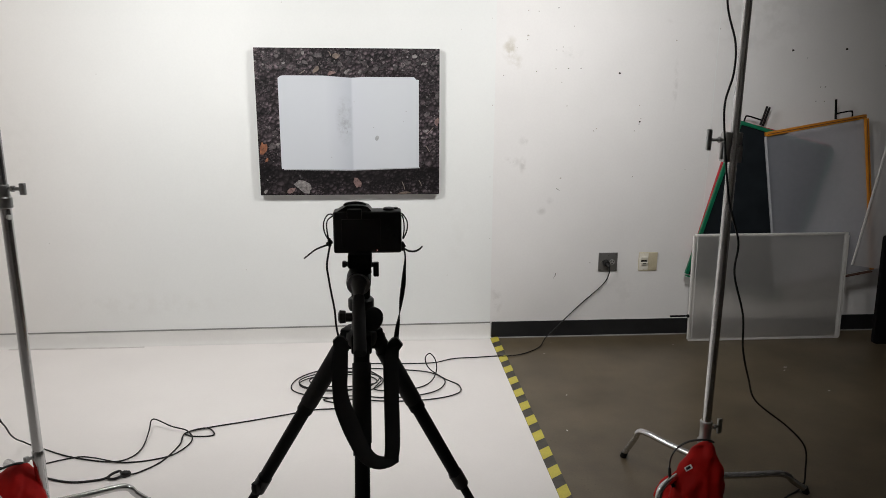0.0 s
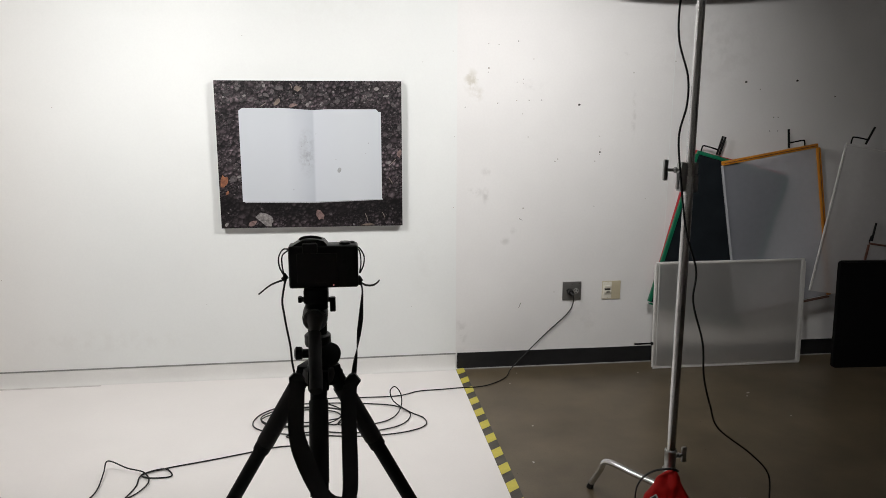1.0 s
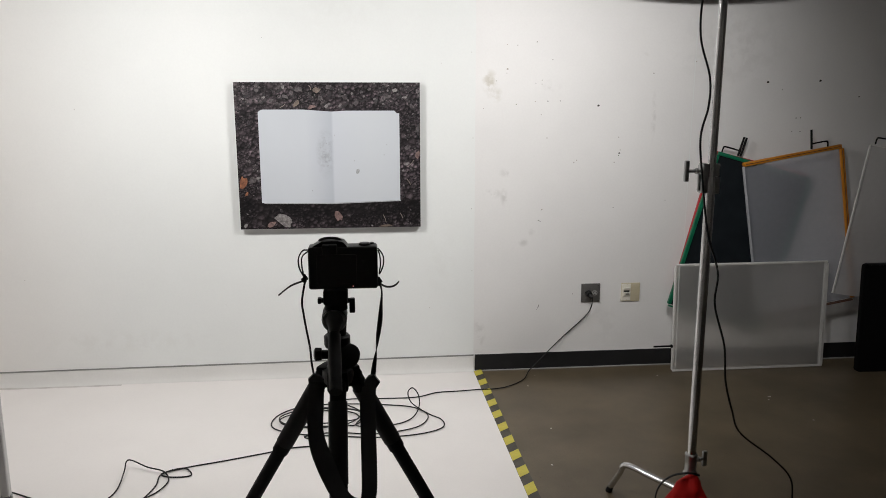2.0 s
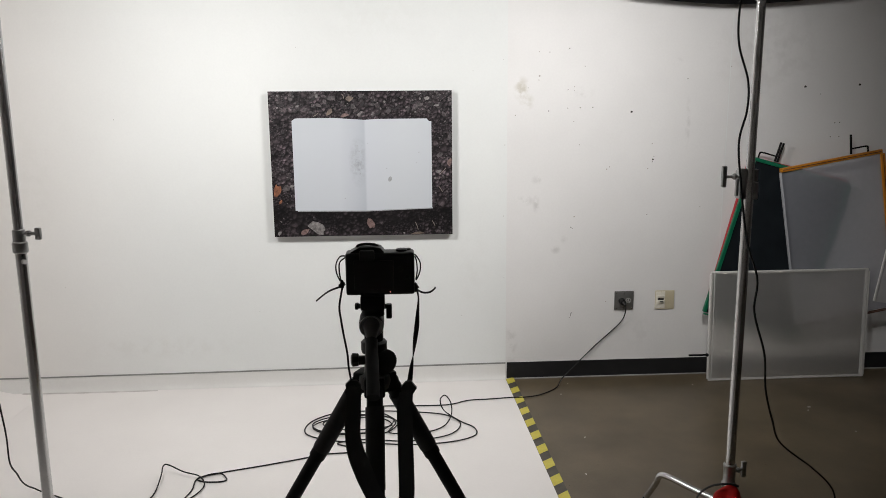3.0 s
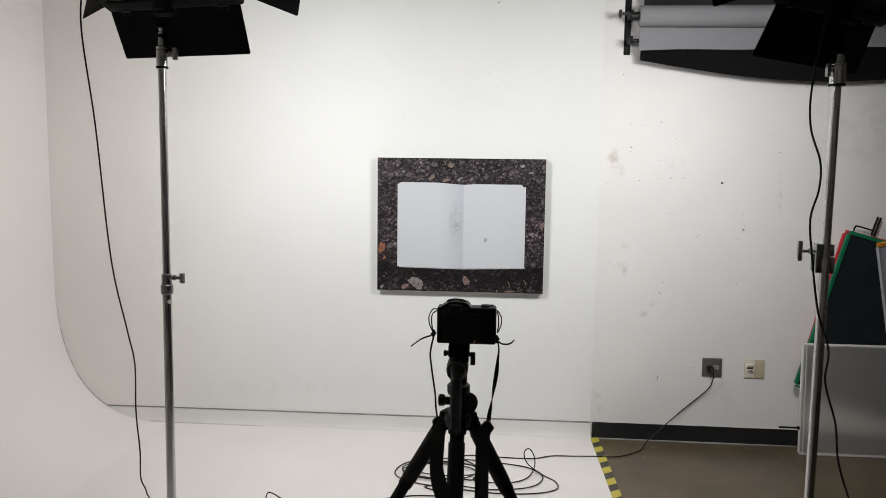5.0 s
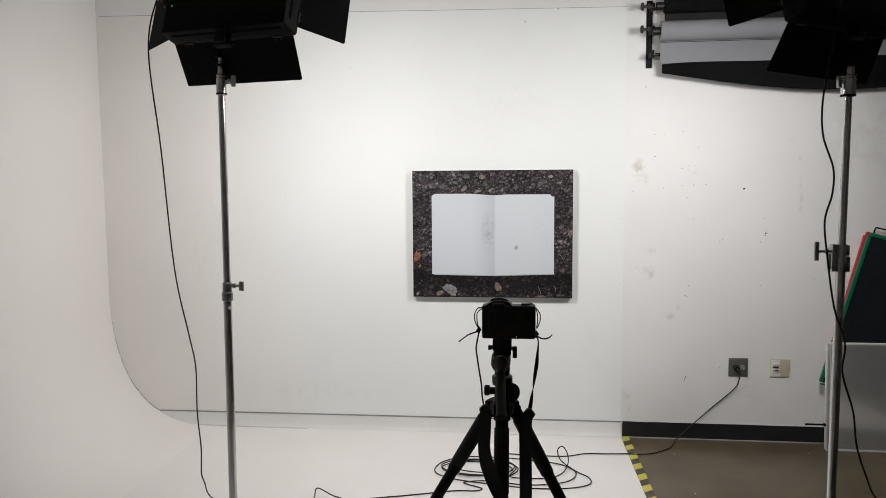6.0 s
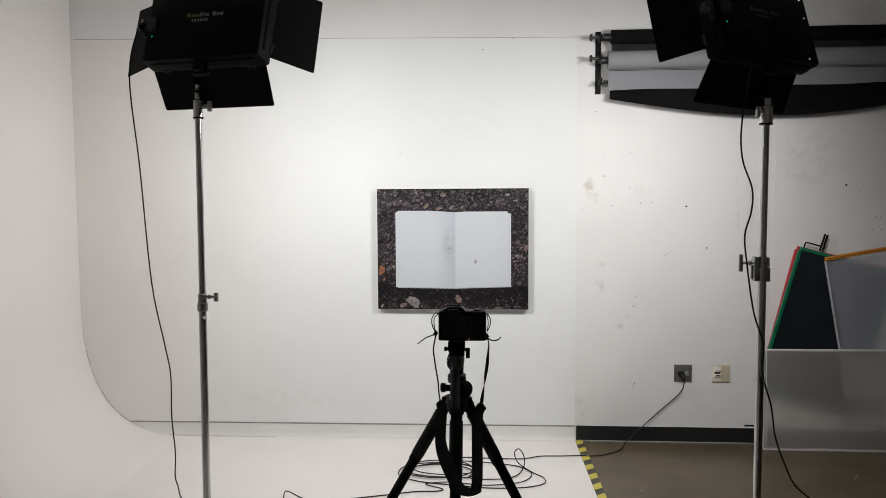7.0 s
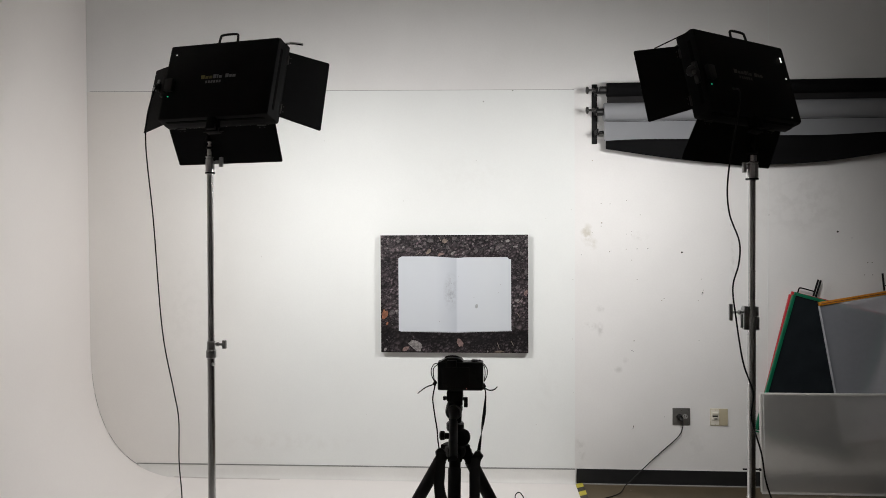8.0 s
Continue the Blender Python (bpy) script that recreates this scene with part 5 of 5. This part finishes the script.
    for name, mat_, u, v, size, flat, turn, corners in (
            ("printed_stone", pale, 0.237, 0.938, 0.060, 0.72, -0.6, 9), ("printed_leaf", pink, 0.165, 0.970, 0.036, 0.6, 0.5, 6), ("printed_leaf", pink, 0.540, 0.918, 0.038, 0.62, -1.2, 6), ("printed_leaf", rust, 0.026, 0.680, 0.050, 0.55, 1.4, 7),
            ("printed_leaf", rust, 0.042, 0.755, 0.018, 0.45, 1.0, 5), ("printed_stone", stone, 0.078, 0.655, 0.026, 0.8, 0.1, 5), ("printed_stone", pale, 0.108, 0.645, 0.015, 0.8, 0.4, 5), ("printed_leaf", pink, 0.985, 0.49, 0.030, 0.6, 1.3, 6),
            ("printed_stone", pale, 0.925, 0.555, 0.018, 0.55, 0.3, 5), ("printed_stone", pale, 0.905, 0.60, 0.011, 0.7, 0.3, 5), ("printed_stone", pale, 0.864, 0.052, 0.021, 0.75, 0.3, 7), ("printed_stone", tan, 0.329, 0.141, 0.027, 0.75, 0.7, 4),
            ("printed_stone", pale, 0.490, 0.158, 0.016, 0.8, 0.9, 3), ("printed_stone", pale, 0.261, 0.030, 0.018, 0.7, 1.2, 4), ("printed_stone", stone, 0.344, 0.049, 0.028, 0.55, 0.1, 6), ("printed_stone", tan, 0.440, 0.050, 0.027, 0.7, 0.5, 6),
            ("printed_stone", stone, 0.500, 0.034, 0.020, 0.7, 0.1, 6), ("printed_stone", stone, 0.120, 0.056, 0.018, 0.75, 0.4, 6), ("printed_stone", pale, 0.157, 0.099, 0.011, 0.7, 0.9, 5), ("printed_stone", pink, 0.412, 0.163, 0.026, 0.45, 0.2, 6),
            ("printed_stone", stone, 0.459, 0.105, 0.021, 0.85, 0.4, 7), ("printed_stone", stone, 0.651, 0.135, 0.018, 0.7, 0.5, 6), ("printed_stone", stone, 0.723, 0.046, 0.014, 0.7, 0.2, 6), ("printed_stone", stone, 0.682, 0.063, 0.013, 0.8, 0.7, 6),
            ("printed_stone", pale, 0.916, 0.100, 0.022, 0.32, 0.1, 6), ("printed_stone", stone, 0.827, 0.095, 0.022, 0.6, 0.2, 6), ("printed_stone", stone, 0.930, 0.030, 0.014, 0.6, 0.3, 5), ("printed_stone", pale, 0.630, 0.078, 0.007, 0.6, 0.9, 5),
            ("printed_leaf", tan, 0.805, 0.987, 0.050, 0.18, 0.05, 6), ("printed_stone", stone, 0.930, 0.44, 0.024, 0.7, 0.5, 6), ("printed_stone", stone, 0.985, 0.32, 0.024, 0.6, 1.2, 6), ("printed_stone", pale, 0.030, 0.975, 0.016, 0.7, 0.9, 5),
            ("printed_stone", stone, 0.565, 0.090, 0.017, 0.7, 0.2, 6), ("printed_stone", stone, 0.200, 0.120, 0.020, 0.55, 0.3, 6), ("printed_stone", stone, 0.270, 0.095, 0.024, 0.5, -0.3, 6), ("printed_stone", stone, 0.760, 0.120, 0.015, 0.7, 0.8, 6)):
        bm = bm_new()
        blob(bm, rng, u, v, size, flat, 0.0014 + rng.random() * 0.0004, corners + 3, 0.46, turn)
        part(name, bm, mat_, sheet, smooth=False)
    twig = printed("print_of_twig", ((0.22, 0.18, 0.15), (0.36, 0.30, 0.26)), 40)
    for u0, v0, u1, v1 in ((0.79, 0.91, 0.805, 0.965), (0.925, 0.66, 0.945, 0.70), (0.93, 0.575, 0.965, 0.53), (0.885, 0.90, 0.90, 0.94), (0.24, 0.17, 0.27, 0.145), (0.40, 0.02, 0.41, 0.05)):
        (x0, z0), (x1, z1) = uv(u0, v0), uv(u1, v1)
        part("printed_twig", sweep(bm_new(), [Vector((x0, PY - 0.0006, z0)), Vector(((x0 + x1) / 2 + 0.002, PY - 0.0006, (z0 + z1) / 2)), Vector((x1, PY - 0.0006, z1))], 0.0018, 0.0005, segments=6, side=(1, 0, 0)), twig, sheet)


picture()


# ---- wall fittings ----
def wall_outlet():
    o = thing("wall_outlet", "square steel wall outlet with a black plug in it", "outlet", pose(1.519, WALL_Y, 0.467))
    plate = part("plate", box(bm_new(), -0.058, 0.058, -0.007, -0.0003, -0.057, 0.057, 0.003), PLATE_STEEL, o, "dull steel cover plate")
    for x, size, face in ((-0.025, 0.021, PLATE_STEEL), (0.025, 0.0165, GREY_FACE)):
        bm = lathe(bm_new(), (x, -0.007, 0.0), (0, -1, 0), [(-0.001, size), (0.002, size), (0.003, size * 0.86), (0.001, size * 0.81)], 24)
        r = part("receptacle", bm, face, o, "round twist-lock receptacle")
        for a in (20, 140, 260):
            m = pose(x + 0.0085 * math.cos(radians(a)), -0.0095, 0.0085 * math.sin(radians(a)), 0, -a, 0)
            part("slot", box(bm_new(), -0.002, 0.002, -0.001, 0.001, -0.005, 0.005, 0, m), HOLE, r)
    for x, z in ((0.0, 0.043), (0.0, -0.043), (-0.047, 0.047), (0.047, 0.047), (0.047, -0.047), (-0.047, -0.047)):
        part("screw", lathe(bm_new(), (x, -0.007, z), (0, -1, 0), [(0, 0.0035), (0.001, 0.0033), (0.0015, 0.002)], 10), CHROME, plate)
    bm = rod(bm_new(), (-0.014, -0.008, -0.002), (-0.012, -0.034, -0.006), 0.0195, 0.017, segments=18)
    rod(bm, (-0.011, -0.030, -0.006), (-0.003, -0.052, -0.018), 0.011, 0.006, segments=12)
    part("plug", bm, BLACK_PLASTIC, o, "black rubber plug")


def light_switch():
    o = thing("light_switch", "beige double wall plate with two stacked ivory switches", "switch", pose(1.765, WALL_Y, 0.466))
    plate = part("plate", box(bm_new(), -0.058, 0.058, -0.007, -0.0003, -0.057, 0.057, 0.003), BEIGE, o, "beige plastic cover plate")
    part("inset_plate", box(bm_new(), -0.0555, 0.001, -0.0082, -0.006, -0.052, 0.052, 0.0008), IVORY, o, "paler ivory half of the plate")
    # shadow gap between the switches, put in as a dark block
    part("slot", box(bm_new(), -0.043, -0.007, -0.0088, -0.007, -0.019, 0.012, 0.0005), HOLE, o, "dark block drawn as the shade at the switches")
    for z in (0.0255, -0.0075):
        bm = box(bm_new(), -0.045, -0.005, -0.018, -0.0075, -0.0095, 0.0095, 0.003, pose(0, 0, z, 14, 0, 0))
        button = part("button", bm, IVORY, o, "ivory rocker switch")
    part("inset", box(bm_new(), -0.034, -0.014, -0.0015, 0.0015, -0.0035, 0.0035, 0.0008, pose(0, -0.0185, -0.0085, 14, 0, 0)), HOLE, button)
    for x, z in ((-0.023, 0.048), (-0.023, -0.048), (0.032, 0.048), (0.032, -0.048)):
        part("screw", lathe(bm_new(), (x, -0.007, z), (0, -1, 0), [(0, 0.003), (0.001, 0.0028), (0.0014, 0.002)], 10), BEIGE, plate)


wall_outlet()
light_switch()
for x, z, r, mat_ in ((1.523, 1.569, 0.0088, HOLE), (1.658, 1.298, 0.0072, HOLE), (1.655, 1.285, 0.004, HOLE), (2.528, 1.702, 0.0095, HOLE), (2.849, 1.711, 0.0095, HOLE), (1.046, 1.577, 0.0038, HOLE), (1.228, 1.594, 0.0042, HOLE), (1.299, 1.595, 0.0042, HOLE),
                      (1.159, 1.918, 0.0042, HOLE), (2.748, 1.498, 0.0042, HOLE), (2.720, 1.497, 0.0042, HOLE), (2.701, 1.417, 0.0042, HOLE), (2.752, 1.417, 0.0042, HOLE), (2.62, 1.66, 0.0034, HOLE), (3.1, 1.62, 0.006, HOLE), (2.95, 1.30, 0.005, HOLE),
                      (0.860, 1.555, 0.003, HOLE), (1.156, 1.694, 0.003, HOLE), (1.636, 0.98, 0.003, HOLE),
                      (0.993, 1.770, 0.0075, CHIP), (0.990, 1.748, 0.004, CHIP), (0.932, 1.705, 0.0035, CHIP), (1.192, 1.710, 0.004, CHIP), (1.192, 1.688, 0.0035, CHIP), (1.250, 1.822, 0.004, CHIP), (0.990, 1.902, 0.004, CHIP), (1.049, 1.899, 0.004, CHIP),
                      (1.156, 1.592, 0.0045, CHIP), (1.192, 1.518, 0.004, CHIP), (1.228, 1.387, 0.0045, CHIP), (1.650, 1.39, 0.0045, CHIP), (1.663, 1.316, 0.004, CHIP), (1.630, 1.246, 0.0045, CHIP), (1.406, 1.259, 0.005, CHIP), (1.390, 1.246, 0.005, CHIP),
                      (2.088, 1.816, 0.005, CHIP), (1.208, 0.974, 0.006, CHIP), (1.41, 0.462, 0.004, CHIP), (0.932, 2.190, 0.006, CHIP), (1.95, 1.02, 0.004, CHIP), (1.84, 1.75, 0.005, CHIP)):
    bm = bm_new()
    slab(bm, [(x + r * f * math.cos(a), z + r * f * 0.9 * math.sin(a)) for a, f in ((0.2, 0.9), (1.1, 0.75), (2.0, 0.95), (3.1, 0.7), (4.0, 0.9), (5.0, 0.6), (5.7, 0.8))], pose(0, WALL_Y - 0.0008, 0), 0.004)
    part("nail_hole" if mat_ is HOLE else "chip", bm, mat_, wall_back, smooth=False)
for a, b, r in (((1.205, 0.40), (1.199, 0.378), 0.0022), ((1.196, 0.372), (1.192, 0.37), 0.002), ((1.185, 0.914), (1.205, 0.902), 0.0015)):
    part("scratch", rod(bm_new(), (a[0], WALL_Y - 0.0004, a[1]), (b[0], WALL_Y - 0.0004, b[1]), r, r * 0.6, segments=6), HOLE, wall_back, smooth=False)


wall_panel = bpy.data.objects["wall_panel"]
for x, z, r in ((0.800, 1.39, 0.0035), (0.795, 0.985, 0.0035), (0.80, 0.62, 0.003), (0.79, 1.86, 0.003), (0.20, 2.60, 0.006), (0.40, 2.67, 0.005), (-0.35, 1.93, 0.003), (0.62, 1.80, 0.003), (-1.35, 1.55, 0.003), (-0.9, 2.35, 0.003), (0.15, 2.2, 0.003), (-1.7, 0.62, 0.003), (-0.62, 0.45, 0.003), (0.55, 0.40, 0.003)):
    part("nail_hole", rod(bm_new(), (x, PANEL_Y - 0.0007, z), (x, PANEL_Y + 0.003, z), r * 0.7, segments=8), CHIP if r < 0.004 else HOLE, wall_panel, smooth=False)


# ---- paper rolls on wall brackets ----
def roll_bracket(x, out):
    b = thing("roll_bracket", "dark steel wall bracket for three paper rolls", "bracket", pose(x, WALL_Y, 2.5), "roll brackets")
    part("wall_plate", box(bm_new(), -0.018, 0.018, -0.008, -0.0005, -0.20, 0.20, 0.002), BLACK_METAL, b)
    for z in (0.134, 0.004, -0.135):
        bm = box(bm_new(), -0.006, 0.006, -0.165, -0.006, z - 0.016, z + 0.016, 0.003)
        box(bm, -0.012, 0.012, -0.165, -0.125, z - 0.022, z - 0.012, 0.003)
        part("hook", bm, BLACK_METAL, b)
        if z > -0.1:
            bm = rod(bm_new(), (out * 0.005, -0.145, z), (out * 0.06, -0.145, z), 0.008, segments=14)
            lathe(bm, (out * 0.055, -0.145, z), (out, 0, 0), [(0, 0.009), (0.003, 0.022), (0.012, 0.024), (0.018, 0.018), (0.02, 0.010)], 16)
            lathe(bm, (out * 0.018, -0.145, z), (out, 0, 0), [(0, 0.014), (0.006, 0.016), (0.012, 0.012)], 16)
            part("spindle_knob", bm, DARK_STEEL, b, "round dark spindle knob")


roll_bracket(0.945, -1)
roll_bracket(3.76, 1)
ROLL_Y = WALL_Y - 0.145


def paper_roll(z, r, material, label, x0, x1, back=0.0):
    t = thing("paper_roll", label, "paper roll", pose(0, ROLL_Y + back, z), "paper rolls")
    part("paper", lathe(bm_new(), (x0, 0, 0), (1, 0, 0), [(0, r * 0.55), (0.0002, r * 0.98), (0.004, r), (x1 - x0 - 0.004, r), (x1 - x0 - 0.0002, r * 0.98), (x1 - x0, r * 0.55)], 36), material, t)
    part("core", rod(bm_new(), (x0 - 0.045, 0, 0), (x1 + 0.045, 0, 0), min(0.024, r * 0.8), segments=18), BLACK_PLASTIC, t, "dark cardboard core")
    return t


def hanging(parent, x0, x1, y, top, foot, material, label, bulge):
    """A hanging end of paper with its own foot line, 1.5 mm thick."""
    bm = bm_new()
    n, k = 40, 8
    for off in (0.0, 0.0015):
        grid = []
        for i in range(n + 1):
            s = i / n
            x = x0 + (x1 - x0) * s
            col = []
            for j in range(k + 1):
                f = j / k
                z = top + (foot(s) - top) * f
                col.append(bm.verts.new((x, y + off + bulge * math.sin(f * 2.4) * (0.7 + 0.3 * math.sin(s * 9)), z)))
            grid.append(col)
        for a, b in zip(grid, grid[1:]):
            for j in range(k):
                bm.faces.new((a[j], b[j], b[j + 1], a[j + 1]))
    part("loose_end", bm, material, parent, label)


top_roll = paper_roll(2.634, 0.044, ROLL_BLACK, "roll of black backdrop paper on the wall bracket", 1.005, 3.70)
hanging(top_roll, 1.01, 3.695, 0.012, -0.040, lambda s: -0.105, ROLL_DARK, "hanging charcoal paper end", -0.002)
grey_roll = paper_roll(2.491, 0.057, ROLL_GREY, "roll of grey backdrop paper with a loose end", 0.985, 3.70)
hanging(grey_roll, 0.99, 3.695, 0.018, -0.050, lambda s: -0.186 + 0.045 * s + 0.004 * math.sin(s * 21), ROLL_GREY, "hanging grey paper end", -0.004)
# shade below the grey roll, drawn as a thin dark strip
part("roll_shade", box(bm_new(), 0.995, 3.69, 0.0108, 0.0125, -0.0635, -0.0605), ROLL_DARK, grey_roll, "dark strip drawn as the shade under the roll")
low_roll = paper_roll(2.365, 0.013, ROLL_BLACK, "lowest roll of black backdrop paper with a sagging end", 1.01, 3.70, 0.05)
hanging(low_roll, 1.005, 3.695, -0.010, 0.006, lambda s: -0.111 - 0.122 * math.sin(math.pi * min(1, s * 1.28) ** 1.02) + 0.02 * s, ROLL_BLACK, "sagging black paper end", -0.003)


# ---- flags and diffusion frames leaning by the wall ----
def flag(m, w, h, material_bars, cloth, label, pin, bar=0.011, thin=1.0, wrap=False, groove=None):
    """A square-bar frame with stretched cloth and a bent steel mounting pin. Origin: top left corner; x along the top, z up. material_bars: top, right, bottom, left."""
    f = thing("flag_frame", label, "flag frame", m, "flag frames")
    for (x0, x1, z0, z1), mat_ in zip(((0, w, -bar, bar), (w - bar, w + bar, -h, -bar - 0.0005), (0, w, -h - bar, -h + bar - 0.022 - 0.0005), (-bar * thin, bar * thin, -h, -bar - 0.0005)), material_bars):
        if mat_ is not None:
            part("bar", box(bm_new(), x0, x1, -bar, bar, z0, z1, 0.004), mat_, f)
            if groove is not None and mat_ is ORANGE:
                along = x1 - x0 > z1 - z0
                cx, cz = (x0 + x1) / 2, (z0 + z1) / 2
                part("groove", box(bm_new(), x0 + 0.01 if along else cx - 0.0018, x1 - 0.01 if along else cx + 0.0018, -bar - 0.0009, -bar + 0.002, cz - 0.0018 if along else z0 + 0.01, cz + 0.0018 if along else z1 - 0.01), groove, f)
    if wrap:    # the sheet is stretched over the front of the bars
        part("cloth", box(bm_new(), -bar + 0.006, w - bar - 0.002, -bar - 0.0022, -bar - 0.0006, -h + 0.004, bar - 0.007), cloth, f)
    else:
        part("cloth", box(bm_new(), 0, w, -0.0008, 0.0008, -h, -0.002), cloth, f)
    if pin is not None:
        px, lean, side, prongs = pin
        line = smooth_line([(px, 0, bar), (px, -0.002, 0.036), (px + side * 0.012, -0.004, 0.046), (px + side * 0.10, -0.004, 0.046)], 6)
        bm = sweep(bm_new(), line, 0.0045, segments=8)
        d = Vector((lean, 0, 1)).normalized()
        c = Vector((px + side * 0.10, -0.004, 0.046))
        rod(bm, c - d * 0.030, c + d * 0.082, 0.0062, segments=12)
        if prongs > 1:
            rod(bm, c - d * 0.030 + Vector((0.018, 0.004, 0)), c + d * 0.082 + Vector((0.018, 0.004, 0)), 0.0062, segments=12)
        part("mounting_pin", bm, BLACK_METAL, f, "bent black steel mounting pin")
    return f


def lean(x, y, z, roll, tilt):
    """Top left corner, roll in the plane of the wall (positive: right side down), tilt of the top towards the wall."""
    return pose(x, y, z, -tilt, roll, 0)


flag(lean(2.227, 4.634, 1.300, 13.9, 1.0), 0.60, 0.86, (RED, RED, RED, RED), FLAG_CLOTH, "red-framed black cloth flag hung against the wall", None)
flag(lean(2.235, 4.605, 1.298, 15.5, 1.0), 0.60, 0.93, (GREEN, GREEN, GREEN, GREEN), FLAG_CLOTH, "green-framed black cloth flag hung against the wall", (0.02, 0.02, 1, 2), 0.0105)
flag(lean(2.377, 4.575, 1.231, -10.0, 1.0), 0.60, 0.93, (ORANGE, ORANGE, MAROON, GREY_BAR), SILK, "orange-framed white silk diffusion frame", (0.52, 0.08, -1, 1), 0.012, 0.3, False, MAROON)
flag(lean(3.13, 4.545, 1.345, 9.5, 1.0), 0.62, 0.90, (WHITE_ENAMEL, WHITE_ENAMEL, None, WHITE_ENAMEL), NET, "white-framed thin scrim against the wall", (0.03, 0.30, 1, 1), 0.0055)
flag(lean(3.33, 4.515, 0.745, 9.0, 1.0), 0.60, 0.66, (MAROON, MAROON, MAROON, MAROON), NET, "maroon-framed scrim behind the black board", (0.0, 0.0, 0.1, 1), 0.006)
front = flag(lean(2.000, 4.552, 0.6455, -0.1, 3.0), 0.945, 0.637, (WHITE_ENAMEL,) * 4, FROST, "white-framed frosted diffusion panel standing on the floor", None, 0.0075, 1.0, True)
for x0, x1, z0, z1 in ((0.014, 0.019, -0.632, -0.004), (0.918, 0.936, -0.632, -0.004), (-0.004, 0.9455, -0.6435, -0.6325)):
    part("hem", box(bm_new(), x0, x1, -0.0112, -0.0098, z0, z1), WHITE_ENAMEL, front, "white taped hem of the sheet")
for ob in front.children:
    if ob.name.startswith("cloth"):
        ob.visible_shadow = False      # light reaches the wall through the sheet
bm = rod(bm_new(), (-0.118, 0.0, -0.490), (0.004, 0.0, -0.490), 0.0058, segments=10)
lathe(bm, (-0.014, 0.0, -0.490), (1, 0, 0), [(0, 0.008), (0.002, 0.0105), (0.010, 0.0105), (0.012, 0.008)], 12)
part("mounting_pin", bm, BLACK_METAL, front, "steel mounting pin at the side")
board = thing("black_board", "matt black cloth-covered board standing on the floor", "board", pose(3.098, 4.40, 0, -3, 0, -3))
part("panel", slab(bm_new(), rounded(0, 0.95, 0, 0.655, 0.018), Matrix.Identity(4), 0.03), ROLL_BLACK, board)
part("edge_strip", box(bm_new(), 0.02, 0.93, -0.002, 0.032, 0.648, 0.659, 0.002), BLACK_PLASTIC, board)

# scraps on the concrete
rng = random.Random(5)
for x, y, s in ((2.377, 4.09, 0.012), (2.35, 4.05, 0.009), (2.44, 3.78, 0.008), (1.09, 4.375, 0.008), (1.0, 3.45, 0.008), (1.087, 3.816, 0.007), (1.886, 4.46, 0.007), (1.166, 4.535, 0.006)):
    bm = bm_new()
    slab(bm, [(s * math.cos(a) * rng.uniform(0.5, 1), s * 0.5 * math.sin(a)) for a in (0, 1.2, 2.4, 3.5, 4.6, 5.5)], pose(x, y, 0.0006, 90, 0, rng.uniform(0, 180)), -0.0008)
    tagged(new("paper_scrap", mesh_of("paper_scrap", bm, PAPER_BIT, False)), "small pale scrap on the concrete floor", "scrap", "paper scraps")


# ---- hazard tape along the edge of the white floor, stripe by stripe ----
tape = thing("hazard_tape", "worn yellow and black hazard tape along the floor edge", "floor tape", pose(0.812, 4.62, 0, 0, 0, 0.96) @ pose(-0.829, -4.62, 0))
part("backing", box(bm_new(), 0.829, 0.879, -1.2, 4.628, 0.0042, 0.0050), TAPE_BLACK, tape, "black tape backing", False)
bm = bm_new()
slab(bm, [(0.8295, -0.031), (0.8785, -0.066), (0.8785, 0.010), (0.8295, 0.045)], pose(0, 0, 0, 90, 0, 0), 0.0006)
stripe = mesh_of("stripe", bm, TAPE_YELLOW, False)
y = 4.585
while y > -1.1:
    ob = new("stripe", stripe)
    ob.location = (0, y, 0.0058)
    ob.parent = tape
    y -= 0.1495
